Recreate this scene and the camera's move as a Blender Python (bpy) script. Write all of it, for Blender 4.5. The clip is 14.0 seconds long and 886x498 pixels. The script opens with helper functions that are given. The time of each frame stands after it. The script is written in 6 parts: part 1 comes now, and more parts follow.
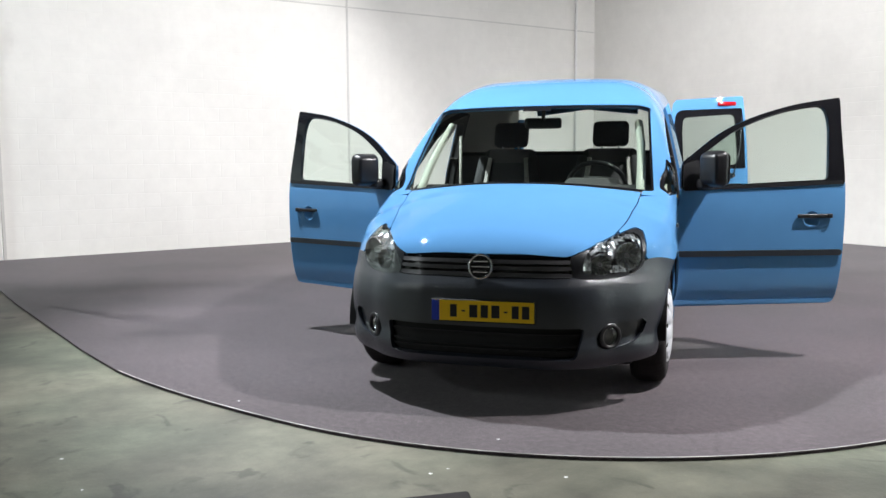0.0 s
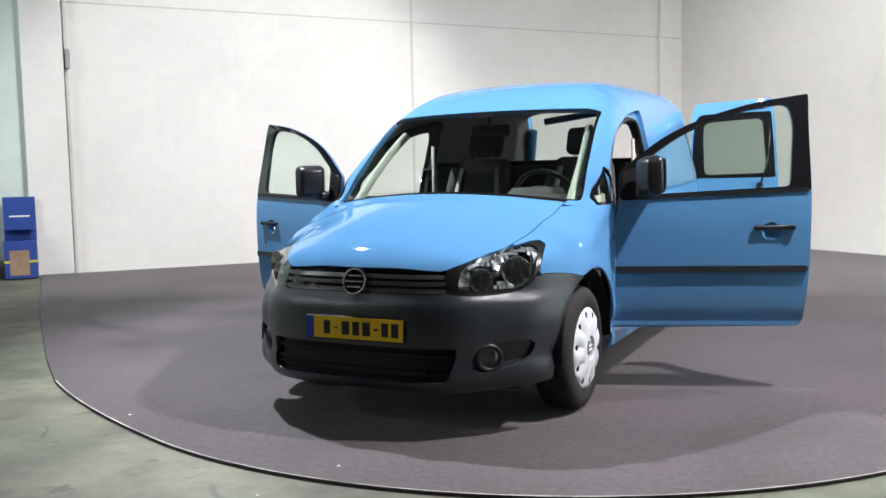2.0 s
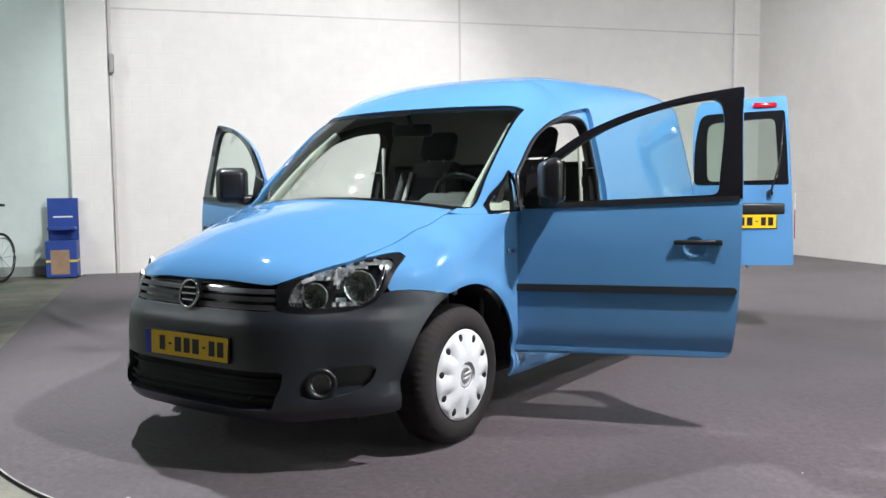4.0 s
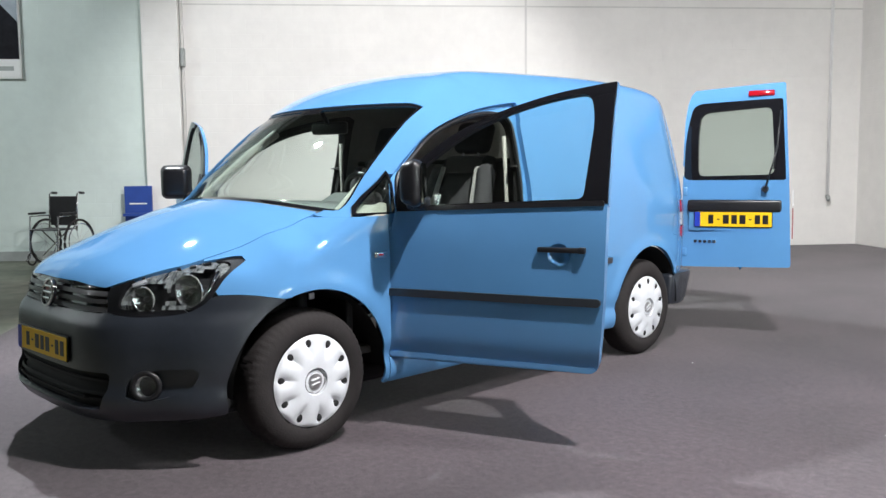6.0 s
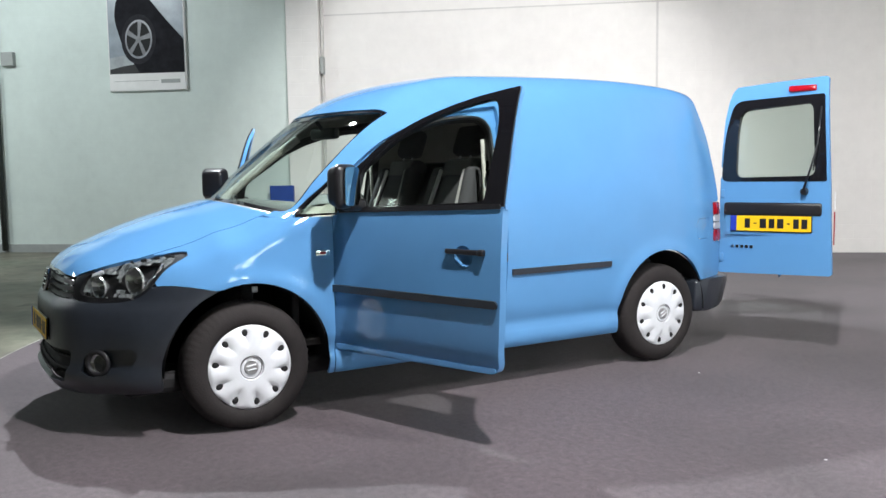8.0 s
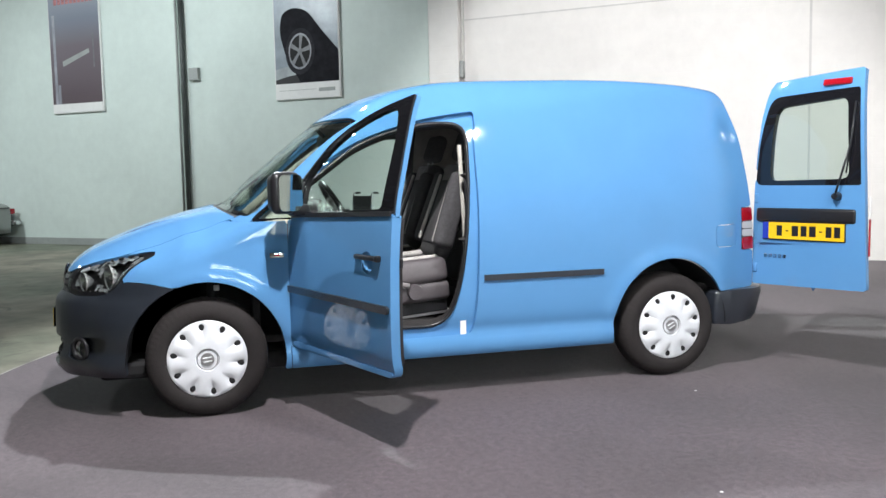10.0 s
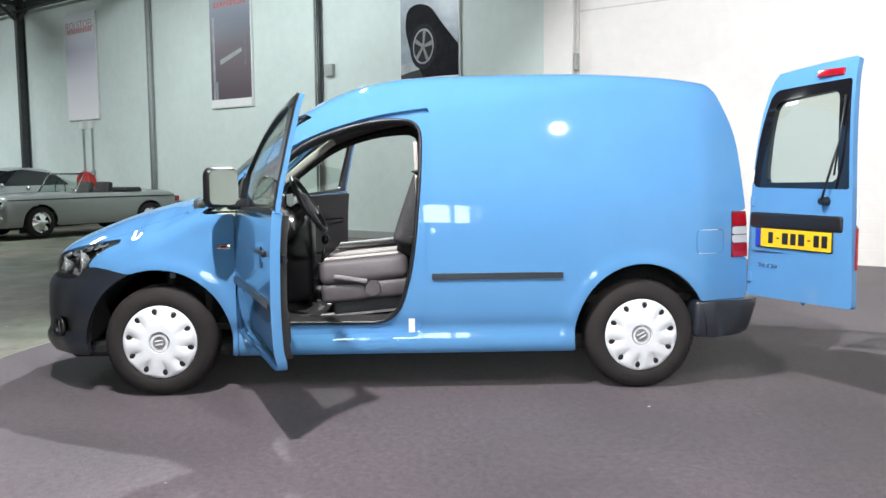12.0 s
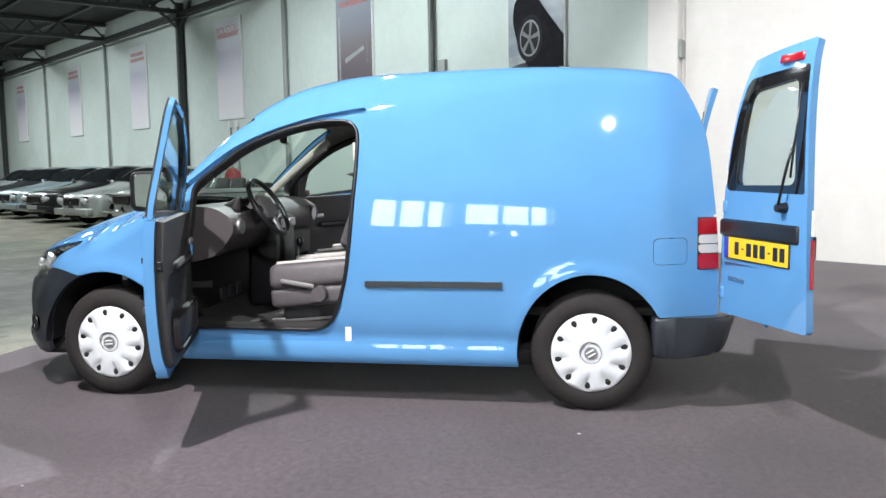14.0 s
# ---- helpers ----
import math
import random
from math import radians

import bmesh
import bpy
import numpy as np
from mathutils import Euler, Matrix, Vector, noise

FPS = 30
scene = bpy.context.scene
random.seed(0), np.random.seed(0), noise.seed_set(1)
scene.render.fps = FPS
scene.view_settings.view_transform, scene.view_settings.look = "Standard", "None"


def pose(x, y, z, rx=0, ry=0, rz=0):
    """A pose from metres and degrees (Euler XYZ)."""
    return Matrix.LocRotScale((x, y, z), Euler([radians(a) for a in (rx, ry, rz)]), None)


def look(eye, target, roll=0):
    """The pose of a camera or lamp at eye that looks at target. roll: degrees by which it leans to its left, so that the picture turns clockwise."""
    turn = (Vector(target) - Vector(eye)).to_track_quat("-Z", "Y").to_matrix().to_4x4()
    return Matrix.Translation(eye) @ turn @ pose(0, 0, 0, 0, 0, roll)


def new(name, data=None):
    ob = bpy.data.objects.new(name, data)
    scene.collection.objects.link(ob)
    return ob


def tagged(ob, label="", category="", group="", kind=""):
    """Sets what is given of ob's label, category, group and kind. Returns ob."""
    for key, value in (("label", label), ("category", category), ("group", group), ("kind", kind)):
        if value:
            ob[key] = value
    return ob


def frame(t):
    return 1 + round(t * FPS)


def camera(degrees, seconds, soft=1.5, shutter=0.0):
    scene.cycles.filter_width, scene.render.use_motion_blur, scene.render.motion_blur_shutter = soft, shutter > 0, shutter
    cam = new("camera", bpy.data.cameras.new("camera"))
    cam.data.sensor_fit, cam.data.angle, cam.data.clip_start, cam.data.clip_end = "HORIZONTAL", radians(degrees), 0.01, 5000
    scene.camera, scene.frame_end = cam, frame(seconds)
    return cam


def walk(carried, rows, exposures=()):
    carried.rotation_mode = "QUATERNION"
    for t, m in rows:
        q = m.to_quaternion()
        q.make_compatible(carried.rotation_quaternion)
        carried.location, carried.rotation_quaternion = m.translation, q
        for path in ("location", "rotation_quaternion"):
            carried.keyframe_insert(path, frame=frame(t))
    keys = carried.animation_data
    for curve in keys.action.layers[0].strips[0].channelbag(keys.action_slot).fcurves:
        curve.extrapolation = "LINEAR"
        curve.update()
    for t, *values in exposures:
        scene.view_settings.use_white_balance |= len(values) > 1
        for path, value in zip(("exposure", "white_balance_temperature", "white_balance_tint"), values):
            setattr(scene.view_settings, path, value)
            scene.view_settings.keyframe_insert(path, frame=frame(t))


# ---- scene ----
cam = camera(54.9, 14.0)
PATH = [
    (0, (1.05, -4.8, 1.225), (0.462, -2.9, 1.018), -0.4),
    (0.5, (1.326, -4.683, 1.201), (0.611, -2.825, 1.003), -0.9),
    (1, (1.606, -4.53, 1.183), (0.823, -2.7, 0.997), -0.9),
    (1.5, (1.929, -4.277, 1.195), (1.143, -2.447, 1.007), -0.7),
    (2, (2.15, -4.093, 1.169), (1.244, -2.317, 1.005), -1.1),
    (2.5, (2.322, -3.881, 1.174), (1.292, -2.173, 1.013), -1.3),
    (3, (2.573, -3.558, 1.187), (1.532, -1.858, 1.018), -1.0),
    (3.5, (2.766, -3.334, 1.138), (1.665, -1.67, 0.995), -0.9),
    (4, (2.947, -3.096, 1.146), (1.796, -1.467, 0.999), -0.6),
    (6.5, (4.093, -1.938, 1.229), (2.597, -0.624, 1.044), -0.7),
    (7, (4.312, -1.705, 1.227), (2.736, -0.488, 1.044), -0.7),
    (7.5, (4.561, -1.482, 1.228), (2.913, -0.363, 1.045), -0.7),
    (10, (5.398, 0.057, 1.244), (3.474, 0.575, 1.068), -1.2),
    (10.5, (5.49, 0.417, 1.245), (3.54, 0.827, 1.067), -1.0),
    (11, (5.545, 0.759, 1.25), (3.576, 1.059, 1.069), -0.8),
    (11.5, (5.564, 1.089, 1.247), (3.581, 1.271, 1.064), -0.6),
    (12, (5.56, 1.411, 1.248), (3.57, 1.478, 1.062), -0.5),
    (12.5, (5.513, 1.74, 1.259), (3.523, 1.696, 1.062), -0.4),
    (13, (5.434, 2.084, 1.274), (3.452, 1.926, 1.065), -0.4),
    (13.5, (5.341, 2.402, 1.277), (3.37, 2.142, 1.058), -0.3),
    (14, (5.211, 2.705, 1.283), (3.253, 2.352, 1.085), -0.9),
]
walk(cam, [(t, look(eye, target, roll)) for t, eye, target, roll in PATH],
     [(0.0, -0.08), (3.0, -0.13), (6.5, -0.15), (10.0, -0.13), (14.0, 0.06)])

# ---- room frame: corner of the two white walls, u along the back wall, v out into the hall ----
CORNER = Vector((-1.25, 11.6, 0))
ROOM = Matrix(((-0.635, 0.772, 0, CORNER.x), (-0.772, -0.635, 0, CORNER.y), (0, 0, 1, 0), (0, 0, 0, 1)))
CEIL, HALL_V, HALL_U = 6.3, 13.0, 52.0


def uv(u, v, z=0.0):
    return ROOM @ Vector((u, v, z))


# ---- world and lamps ----
world = bpy.data.worlds.new("World")
scene.world = world
world.use_nodes = True
sky = world.node_tree.nodes.new("ShaderNodeTexSky")
sky.sky_type, sky.sun_disc, sky.sun_elevation, sky.sun_rotation = "NISHITA", False, radians(30), radians(80)
world.node_tree.links.new(sky.outputs[0], world.node_tree.nodes["Background"].inputs[0])
world.node_tree.nodes["Background"].inputs[1].default_value = 0.1


def area(name, eye, target, power, sx, sy, colour=(1, 1, 1), spread=180):
    data = bpy.data.lights.new(name, "AREA")
    data.shape, data.size, data.size_y, data.energy, data.color, data.spread = "RECTANGLE", sx, sy, power, colour, radians(spread)
    ob = new(name, data)
    ob.matrix_world = look(eye, target)
    return ob


def spot(name, eye, target, power, degrees, blend, radius, colour=(1, 1, 1)):
    data = bpy.data.lights.new(name, "SPOT")
    data.energy, data.spot_size, data.spot_blend, data.shadow_soft_size, data.color = power, radians(degrees), blend, radius, colour
    ob = new(name, data)
    ob.matrix_world = look(eye, target)
    return ob


WARM, COOL = (0.98, 0.975, 0.985), (0.92, 1.0, 1.02)
LAMPS = [((3.3, 0.45, 4.45), (0.9, 2.5, 0.0), 1600, 108, 0.05, (0.97, 0.95, 0.96)), ((-2.5, 0.45, 4.45), (0.0, 1.6, 0.0), 1750, 104, 0.06, (0.92, 0.98, 1.02)), ((5.3, 3.1, 4.06), (1.2, 3.1, 0.3), 660, 124, 0.055, (0.98, 0.97, 0.98))]
for eye, target, power, wide, size, tone in LAMPS:
    spot("hall_spot", eye, target, power, wide, 0.6, size, tone)
# wall washers on the white back wall and the far white wall
spot("wall_washer", uv(7.4, 6.2, 5.3), uv(7.5, 0.0, 1.0), 1450, 68, 0.5, 0.12, WARM)
spot("wall_washer", uv(3.4, 6.2, 5.3), uv(3.2, 0.0, 1.4), 600, 116, 1.0, 0.2, WARM)
spot("wall_washer", uv(4.4, 6.3, 4.9), uv(-0.4, 4.6, 1.9), 1150, 105, 1.0, 0.12, WARM)
# unseen spot added to brighten the poster wall
spot("wall_washer", uv(15.0, 4.2, 5.3), uv(15.2, 0.0, 2.4), 680, 130, 0.6, 0.12, COOL)
# high bay lamps down the hall
for u in (20.0, 27.0, 34.0, 41.0):
    area("hall_lamp", uv(u, 6.0, CEIL - 0.35), uv(u, 5.0, 0), 450, 0.5, 1.2, COOL, 175)

# ---- materials ----
def material(name, colour, rough=0.5, metal=0.0, coat=0.0, vary=0.0, scale=8.0, bump=0.0, bump_scale=60.0, spec=0.5, emit=0.0, stain=0.0, stain_scale=1.2, sheen=0.0, fleck=0.0):
    m = bpy.data.materials.new(name)
    m.use_nodes = True
    n, l = m.node_tree.nodes, m.node_tree.links
    b = n["Principled BSDF"]
    b.inputs["Base Color"].default_value = (*colour, 1)
    b.inputs["Roughness"].default_value, b.inputs["Metallic"].default_value = rough, metal
    b.inputs["Coat Weight"].default_value, b.inputs["Coat Roughness"].default_value = coat, 0.03
    b.inputs["Specular IOR Level"].default_value = spec
    b.inputs["Sheen Weight"].default_value = sheen
    if emit:
        b.inputs["Emission Color"].default_value, b.inputs["Emission Strength"].default_value = (*colour, 1), emit
    if vary or stain or bump:
        co = n.new("ShaderNodeTexCoord")
    last = None
    if vary:
        t = n.new("ShaderNodeTexNoise")
        t.inputs["Scale"].default_value, t.inputs["Detail"].default_value, t.inputs["Roughness"].default_value = scale, 6, 0.65
        l.new(co.outputs["Object"], t.inputs["Vector"])
        r = n.new("ShaderNodeMapRange")
        r.inputs["From Min"].default_value, r.inputs["From Max"].default_value = 0.3, 0.7
        r.inputs["To Min"].default_value, r.inputs["To Max"].default_value = 1 - vary, 1 + vary
        l.new(t.outputs["Fac"], r.inputs["Value"])
        last = r.outputs[0]
    if stain:
        t = n.new("ShaderNodeTexNoise")
        t.inputs["Scale"].default_value, t.inputs["Detail"].default_value, t.inputs["Distortion"].default_value = stain_scale, 5, 0.6
        l.new(co.outputs["Object"], t.inputs["Vector"])
        r = n.new("ShaderNodeMapRange")
        r.inputs["From Min"].default_value, r.inputs["From Max"].default_value = 0.42, 0.68
        r.inputs["To Min"].default_value, r.inputs["To Max"].default_value = 1.0, 1 - stain
        l.new(t.outputs["Fac"], r.inputs["Value"])
        if last:
            x = n.new("ShaderNodeMath")
            x.operation = "MULTIPLY"
            l.new(last, x.inputs[0]), l.new(r.outputs[0], x.inputs[1])
            last = x.outputs[0]
        else:
            last = r.outputs[0]
    if fleck:
        t = n.new("ShaderNodeTexNoise")
        t.inputs["Scale"].default_value, t.inputs["Detail"].default_value = 260, 1
        l.new(co.outputs["Object"], t.inputs["Vector"])
        r = n.new("ShaderNodeMapRange")
        r.inputs["From Min"].default_value, r.inputs["From Max"].default_value = 0.66, 0.74
        r.inputs["To Min"].default_value, r.inputs["To Max"].default_value = 1.0, 1 + fleck
        l.new(t.outputs["Fac"], r.inputs["Value"])
        x = n.new("ShaderNodeMath")
        x.operation = "MULTIPLY"
        l.new(last, x.inputs[0]), l.new(r.outputs[0], x.inputs[1])
        last = x.outputs[0]
    if last:
        v = n.new("ShaderNodeVectorMath")
        v.operation = "SCALE"
        v.inputs[0].default_value = colour
        l.new(last, v.inputs["Scale"])
        l.new(v.outputs[0], b.inputs["Base Color"])
    if bump:
        t = n.new("ShaderNodeTexNoise")
        t.inputs["Scale"].default_value, t.inputs["Detail"].default_value = bump_scale, 4
        l.new(co.outputs["Object"], t.inputs["Vector"])
        k = n.new("ShaderNodeBump")
        k.inputs["Strength"].default_value, k.inputs["Distance"].default_value = bump, 0.004
        l.new(t.outputs["Fac"], k.inputs["Height"])
        l.new(k.outputs[0], b.inputs["Normal"])
    return m


def glass(name, tint, reflect=0.05):
    m = bpy.data.materials.new(name)
    m.use_nodes = True
    n, l = m.node_tree.nodes, m.node_tree.links
    n.remove(n["Principled BSDF"])
    w, mix, t, g = n.new("ShaderNodeLayerWeight"), n.new("ShaderNodeMixShader"), n.new("ShaderNodeBsdfTransparent"), n.new("ShaderNodeBsdfGlossy")
    w.inputs["Blend"].default_value = 0.5
    q, f = n.new("ShaderNodeMath"), n.new("ShaderNodeMapRange")
    q.operation = "POWER"
    q.inputs[1].default_value = 4.5
    f.inputs["To Min"].default_value, f.inputs["To Max"].default_value = reflect, 0.9
    l.new(w.outputs["Facing"], q.inputs[0]), l.new(q.outputs[0], f.inputs["Value"])
    t.inputs[0].default_value = (*tint, 1)
    g.inputs["Roughness"].default_value = 0.0
    l.new(f.outputs[0], mix.inputs[0]), l.new(t.outputs[0], mix.inputs[1]), l.new(g.outputs[0], mix.inputs[2])
    l.new(mix.outputs[0], n["Material Output"].inputs[0])
    return m


PAINT = material("blue_paint", (0.096, 0.258, 0.500), 0.5, 0.0, 1.0, vary=0.03, scale=3.0, spec=0.0)
PLASTIC = material("grey_plastic", (0.019, 0.0235, 0.032), 0.30, vary=0.12, scale=30, bump=0.22, bump_scale=500, spec=0.9)
BLACK = material("black_plastic", (0.012, 0.012, 0.014), 0.35, vary=0.15, scale=20)
GLOSS = material("black_gloss", (0.008, 0.008, 0.01), 0.08, coat=0.6)
# near-black for black parts and for hollows whose shade is in the colour
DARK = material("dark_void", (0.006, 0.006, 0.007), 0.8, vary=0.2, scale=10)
LINING = material("dark_lining", (0.020, 0.018, 0.018), 0.8, vary=0.15, scale=25, bump=0.3, bump_scale=300)
BEIGE = material("pale_trim", (0.42, 0.40, 0.36), 0.7, vary=0.06, scale=20, bump=0.2, bump_scale=300)
CREAM = material("cream_trim", (0.62, 0.59, 0.53), 0.6, vary=0.05, scale=20, bump=0.2, bump_scale=300)
TRIM = material("grey_trim", (0.023, 0.021, 0.022), 0.6, vary=0.12, scale=25, bump=0.3, bump_scale=350)
SEATF = material("seat_fabric", (0.11, 0.10, 0.10), 0.9, vary=0.2, scale=60, bump=0.5, bump_scale=450, sheen=0.3)
SEATP = material("pale_seat_fabric", (0.46, 0.44, 0.42), 0.9, vary=0.15, scale=60, bump=0.5, bump_scale=450, sheen=0.3)
SEATD = material("dark_seat_fabric", (0.06, 0.058, 0.062), 0.9, vary=0.2, scale=60, bump=0.5, bump_scale=450)
RUBBER = material("rubber", (0.015, 0.012, 0.012), 0.85, vary=0.2, scale=14, bump=0.3, bump_scale=120)
COVER = material("silver_cover", (0.66, 0.68, 0.71), 0.32, 0.0, vary=0.05, scale=15)
CHROME = material("chrome", (0.82, 0.83, 0.85), 0.08, 1.0)
SATIN = material("satin_metal", (0.45, 0.45, 0.46), 0.35, 0.9, vary=0.08, scale=30)
SLAT = material("dark_slat", (0.09, 0.09, 0.095), 0.3, 0.3, vary=0.1, scale=20)
REDLENS = material("red_lens", (0.32, 0.006, 0.014), 0.12, coat=0.6)
WHITELENS = material("clear_lens", (0.50, 0.51, 0.53), 0.12, coat=0.6)
YELLOW = material("yellow_plate", (0.80, 0.50, 0.008), 0.4, vary=0.04, scale=20)
PLATEBLUE = material("plate_blue", (0.015, 0.04, 0.38), 0.4)
WHITE = material("white_label", (0.75, 0.75, 0.74), 0.5, vary=0.04)
CLEAR, LENS, TINT = glass("clear_glass", (0.90, 0.95, 0.92)), glass("lamp_lens", (0.96, 0.97, 0.98)), glass("rear_glass", (0.80, 0.86, 0.83))
MIRROR = material("mirror", (0.55, 0.57, 0.56), 0.01, 1.0)
WALLW = material("white_wall_paint", (0.80, 0.785, 0.755), 0.75, vary=0.03, scale=5, stain=0.05, stain_scale=0.7, bump=0.2, bump_scale=40)
# out-of-view window wall, made dark to bounce less light onto the van
WALLD = material("dark_unseen_wall", (0.16, 0.145, 0.13), 0.8, vary=0.15, scale=5, stain=0.2, stain_scale=0.6, bump=0.3, bump_scale=40)
WALLG = material("green_white_wall_paint", (0.62, 0.70, 0.665), 0.75, vary=0.04, scale=5, stain=0.08, stain_scale=0.6, bump=0.2, bump_scale=40)
CONCRETE = material("worn_concrete", (0.190, 0.172, 0.132), 0.55, vary=0.34, scale=3.2, stain=0.50, stain_scale=1.1, bump=0.4, bump_scale=35, fleck=0.5)


def blocks(m, wide, high, deep):
    """Faint courses of painted blocks under a wall's paint."""
    n, l = m.node_tree.nodes, m.node_tree.links
    co = [k for k in n if k.type == "TEX_COORD"][0]
    bump = [k for k in n if k.type == "BUMP"][0]
    sep, add, com, tex, mix = n.new("ShaderNodeSeparateXYZ"), n.new("ShaderNodeMath"), n.new("ShaderNodeCombineXYZ"), n.new("ShaderNodeTexBrick"), n.new("ShaderNodeBump")
    tex.inputs["Scale"].default_value, tex.inputs["Brick Width"].default_value, tex.inputs["Row Height"].default_value = 1.0, wide, high
    tex.inputs["Mortar Size"].default_value, tex.inputs["Mortar Smooth"].default_value = 0.006, 0.6
    tex.inputs["Color1"].default_value = tex.inputs["Color2"].default_value = (1, 1, 1, 1)
    tex.inputs["Mortar"].default_value = (0, 0, 0, 1)
    l.new(co.outputs["Object"], sep.inputs[0]), l.new(sep.outputs["X"], add.inputs[0]), l.new(sep.outputs["Y"], add.inputs[1])
    l.new(add.outputs[0], com.inputs["X"]), l.new(sep.outputs["Z"], com.inputs["Y"]), l.new(com.outputs[0], tex.inputs["Vector"])
    mix.inputs["Strength"].default_value, mix.inputs["Distance"].default_value = 0.5, deep
    l.new(tex.outputs["Color"], mix.inputs["Height"]), l.new(bump.outputs[0], mix.inputs["Normal"])
    l.new(mix.outputs[0], n["Principled BSDF"].inputs["Normal"])
    return m


blocks(WALLW, 0.44, 0.20, 0.003), blocks(WALLG, 0.44, 0.20, 0.0015), blocks(WALLD, 0.22, 0.075, 0.006)


def two_tone(m, other, scale, scuff):
    """Drift a floor's colour between two tones, with small dark scuffs."""
    n, l = m.node_tree.nodes, m.node_tree.links
    v = [k for k in n if k.type == "VECT_MATH"][0]
    co = [k for k in n if k.type == "TEX_COORD"][0]
    a, mix, b, r, x = n.new("ShaderNodeTexNoise"), n.new("ShaderNodeMix"), n.new("ShaderNodeTexNoise"), n.new("ShaderNodeMapRange"), n.new("ShaderNodeVectorMath")
    a.inputs["Scale"].default_value, a.inputs["Detail"].default_value = scale, 3
    b.inputs["Scale"].default_value, b.inputs["Detail"].default_value, b.inputs["Distortion"].default_value = 3.4, 4, 1.2
    r.inputs["From Min"].default_value, r.inputs["From Max"].default_value, r.inputs["To Min"].default_value, r.inputs["To Max"].default_value = 0.62, 0.70, 1.0, 1 - scuff
    mix.data_type = "RGBA"
    mix.inputs[6].default_value, mix.inputs[7].default_value = (*v.inputs[0].default_value, 1), (*other, 1)
    l.new(co.outputs["Object"], a.inputs["Vector"]), l.new(co.outputs["Object"], b.inputs["Vector"])
    w = n.new("ShaderNodeMapRange")
    w.inputs["From Min"].default_value, w.inputs["From Max"].default_value = 0.4, 0.6
    l.new(a.outputs["Fac"], w.inputs["Value"]), l.new(w.outputs[0], mix.inputs[0]), l.new(b.outputs["Fac"], r.inputs["Value"])
    x.operation = "SCALE"
    l.new(mix.outputs[2], x.inputs[0]), l.new(r.outputs[0], x.inputs["Scale"]), l.new(x.outputs[0], v.inputs[0])
    return m


two_tone(CONCRETE, (0.142, 0.154, 0.112), 0.45, 0.45)
CARPET = material("dark_carpet", (0.074, 0.057, 0.065), 0.82, vary=0.42, scale=30, stain=0.34, stain_scale=0.9, bump=0.4, bump_scale=320, sheen=0.15, fleck=3.5)
CEILM = material("dark_ceiling", (0.05, 0.05, 0.052), 0.8, vary=0.3, scale=2.0, stain=0.4, stain_scale=2.0)
STEEL = material("dark_steel", (0.055, 0.062, 0.06), 0.5, 0.3, vary=0.25, scale=8)
PALEJOINT = material("pale_joint", (0.60, 0.59, 0.57), 0.7, vary=0.06, scale=6)
GREYPIPE = material("grey_pipe", (0.32, 0.34, 0.33), 0.5, vary=0.08, scale=8)

# ---- mesh tools ----
def mesh_of(name, verts, faces, mats, smooth=True):
    me = bpy.data.meshes.new(name)
    me.from_pydata([tuple(v) for v in verts], [], faces)
    for m in mats if isinstance(mats, (list, tuple)) else [mats]:
        me.materials.append(m)
    if smooth:
        me.polygons.foreach_set("use_smooth", [True] * len(me.polygons))
    me.update()
    return me


def part(name, bm, mat, parent=None, label="", smooth=None, at=None):
    """Links a bmesh, or (verts, faces), as one mesh object under a thing or a part."""
    if isinstance(bm, tuple):
        me = mesh_of(name, bm[0], bm[1], mat, smooth is not None)
    else:
        me = bpy.data.meshes.new(name)
        bm.normal_update()
        bm.to_mesh(me)
        bm.free()
        for m in mat if isinstance(mat, (list, tuple)) else [mat]:
            me.materials.append(m)
        if smooth is not None:
            me.polygons.foreach_set("use_smooth", [True] * len(me.polygons))
    if smooth is not None and smooth < 180:
        me.set_sharp_from_angle(angle=radians(smooth))
    ob = new(name, me)
    ob.parent = parent
    if at is not None:
        ob.matrix_local = at if isinstance(at, Matrix) else Matrix.Translation(at)
    return tagged(ob, label)


def thing(name, label, category, group="", kind="", at=None):
    ob = new(name)
    ob.empty_display_size = 0.1
    if at is not None:
        ob.matrix_world = at if isinstance(at, Matrix) else Matrix.Translation(at)
    return tagged(ob, label, category, group, kind)


def box(bm, lo, hi, bevel=0.0, seg=2, m=None):
    c, s = [(a + b) / 2 for a, b in zip(lo, hi)], [b - a for a, b in zip(lo, hi)]
    r = bmesh.ops.create_cube(bm, size=1, matrix=(m or Matrix()) @ Matrix.Translation(c) @ Matrix.Diagonal((*s, 1)))
    if bevel:
        edges = {e for v in r["verts"] for e in v.link_edges}
        bmesh.ops.bevel(bm, geom=list(edges), offset=bevel, segments=seg, affect="EDGES", profile=0.5)
    return bm


def boxed(lo, hi, bevel=0.0, seg=2, m=None):
    return box(bmesh.new(), lo, hi, bevel, seg, m)


def rod(bm, a, b, r, r2=None, seg=16):
    a, b = Vector(a), Vector(b)
    m = Matrix.Translation((a + b) / 2) @ (b - a).to_track_quat("Z", "Y").to_matrix().to_4x4()
    bmesh.ops.create_cone(bm, cap_ends=True, segments=seg, radius1=r, radius2=r if r2 is None else r2, depth=(b - a).length, matrix=m)
    return bm


def ball(bm, c, r, seg=16, m=None):
    bmesh.ops.create_uvsphere(bm, u_segments=seg, v_segments=seg // 2, radius=1, matrix=Matrix.Translation(c) @ (m or Matrix()) @ Matrix.Diagonal((*(r if isinstance(r, (tuple, list)) else (r, r, r)), 1)))
    return bm


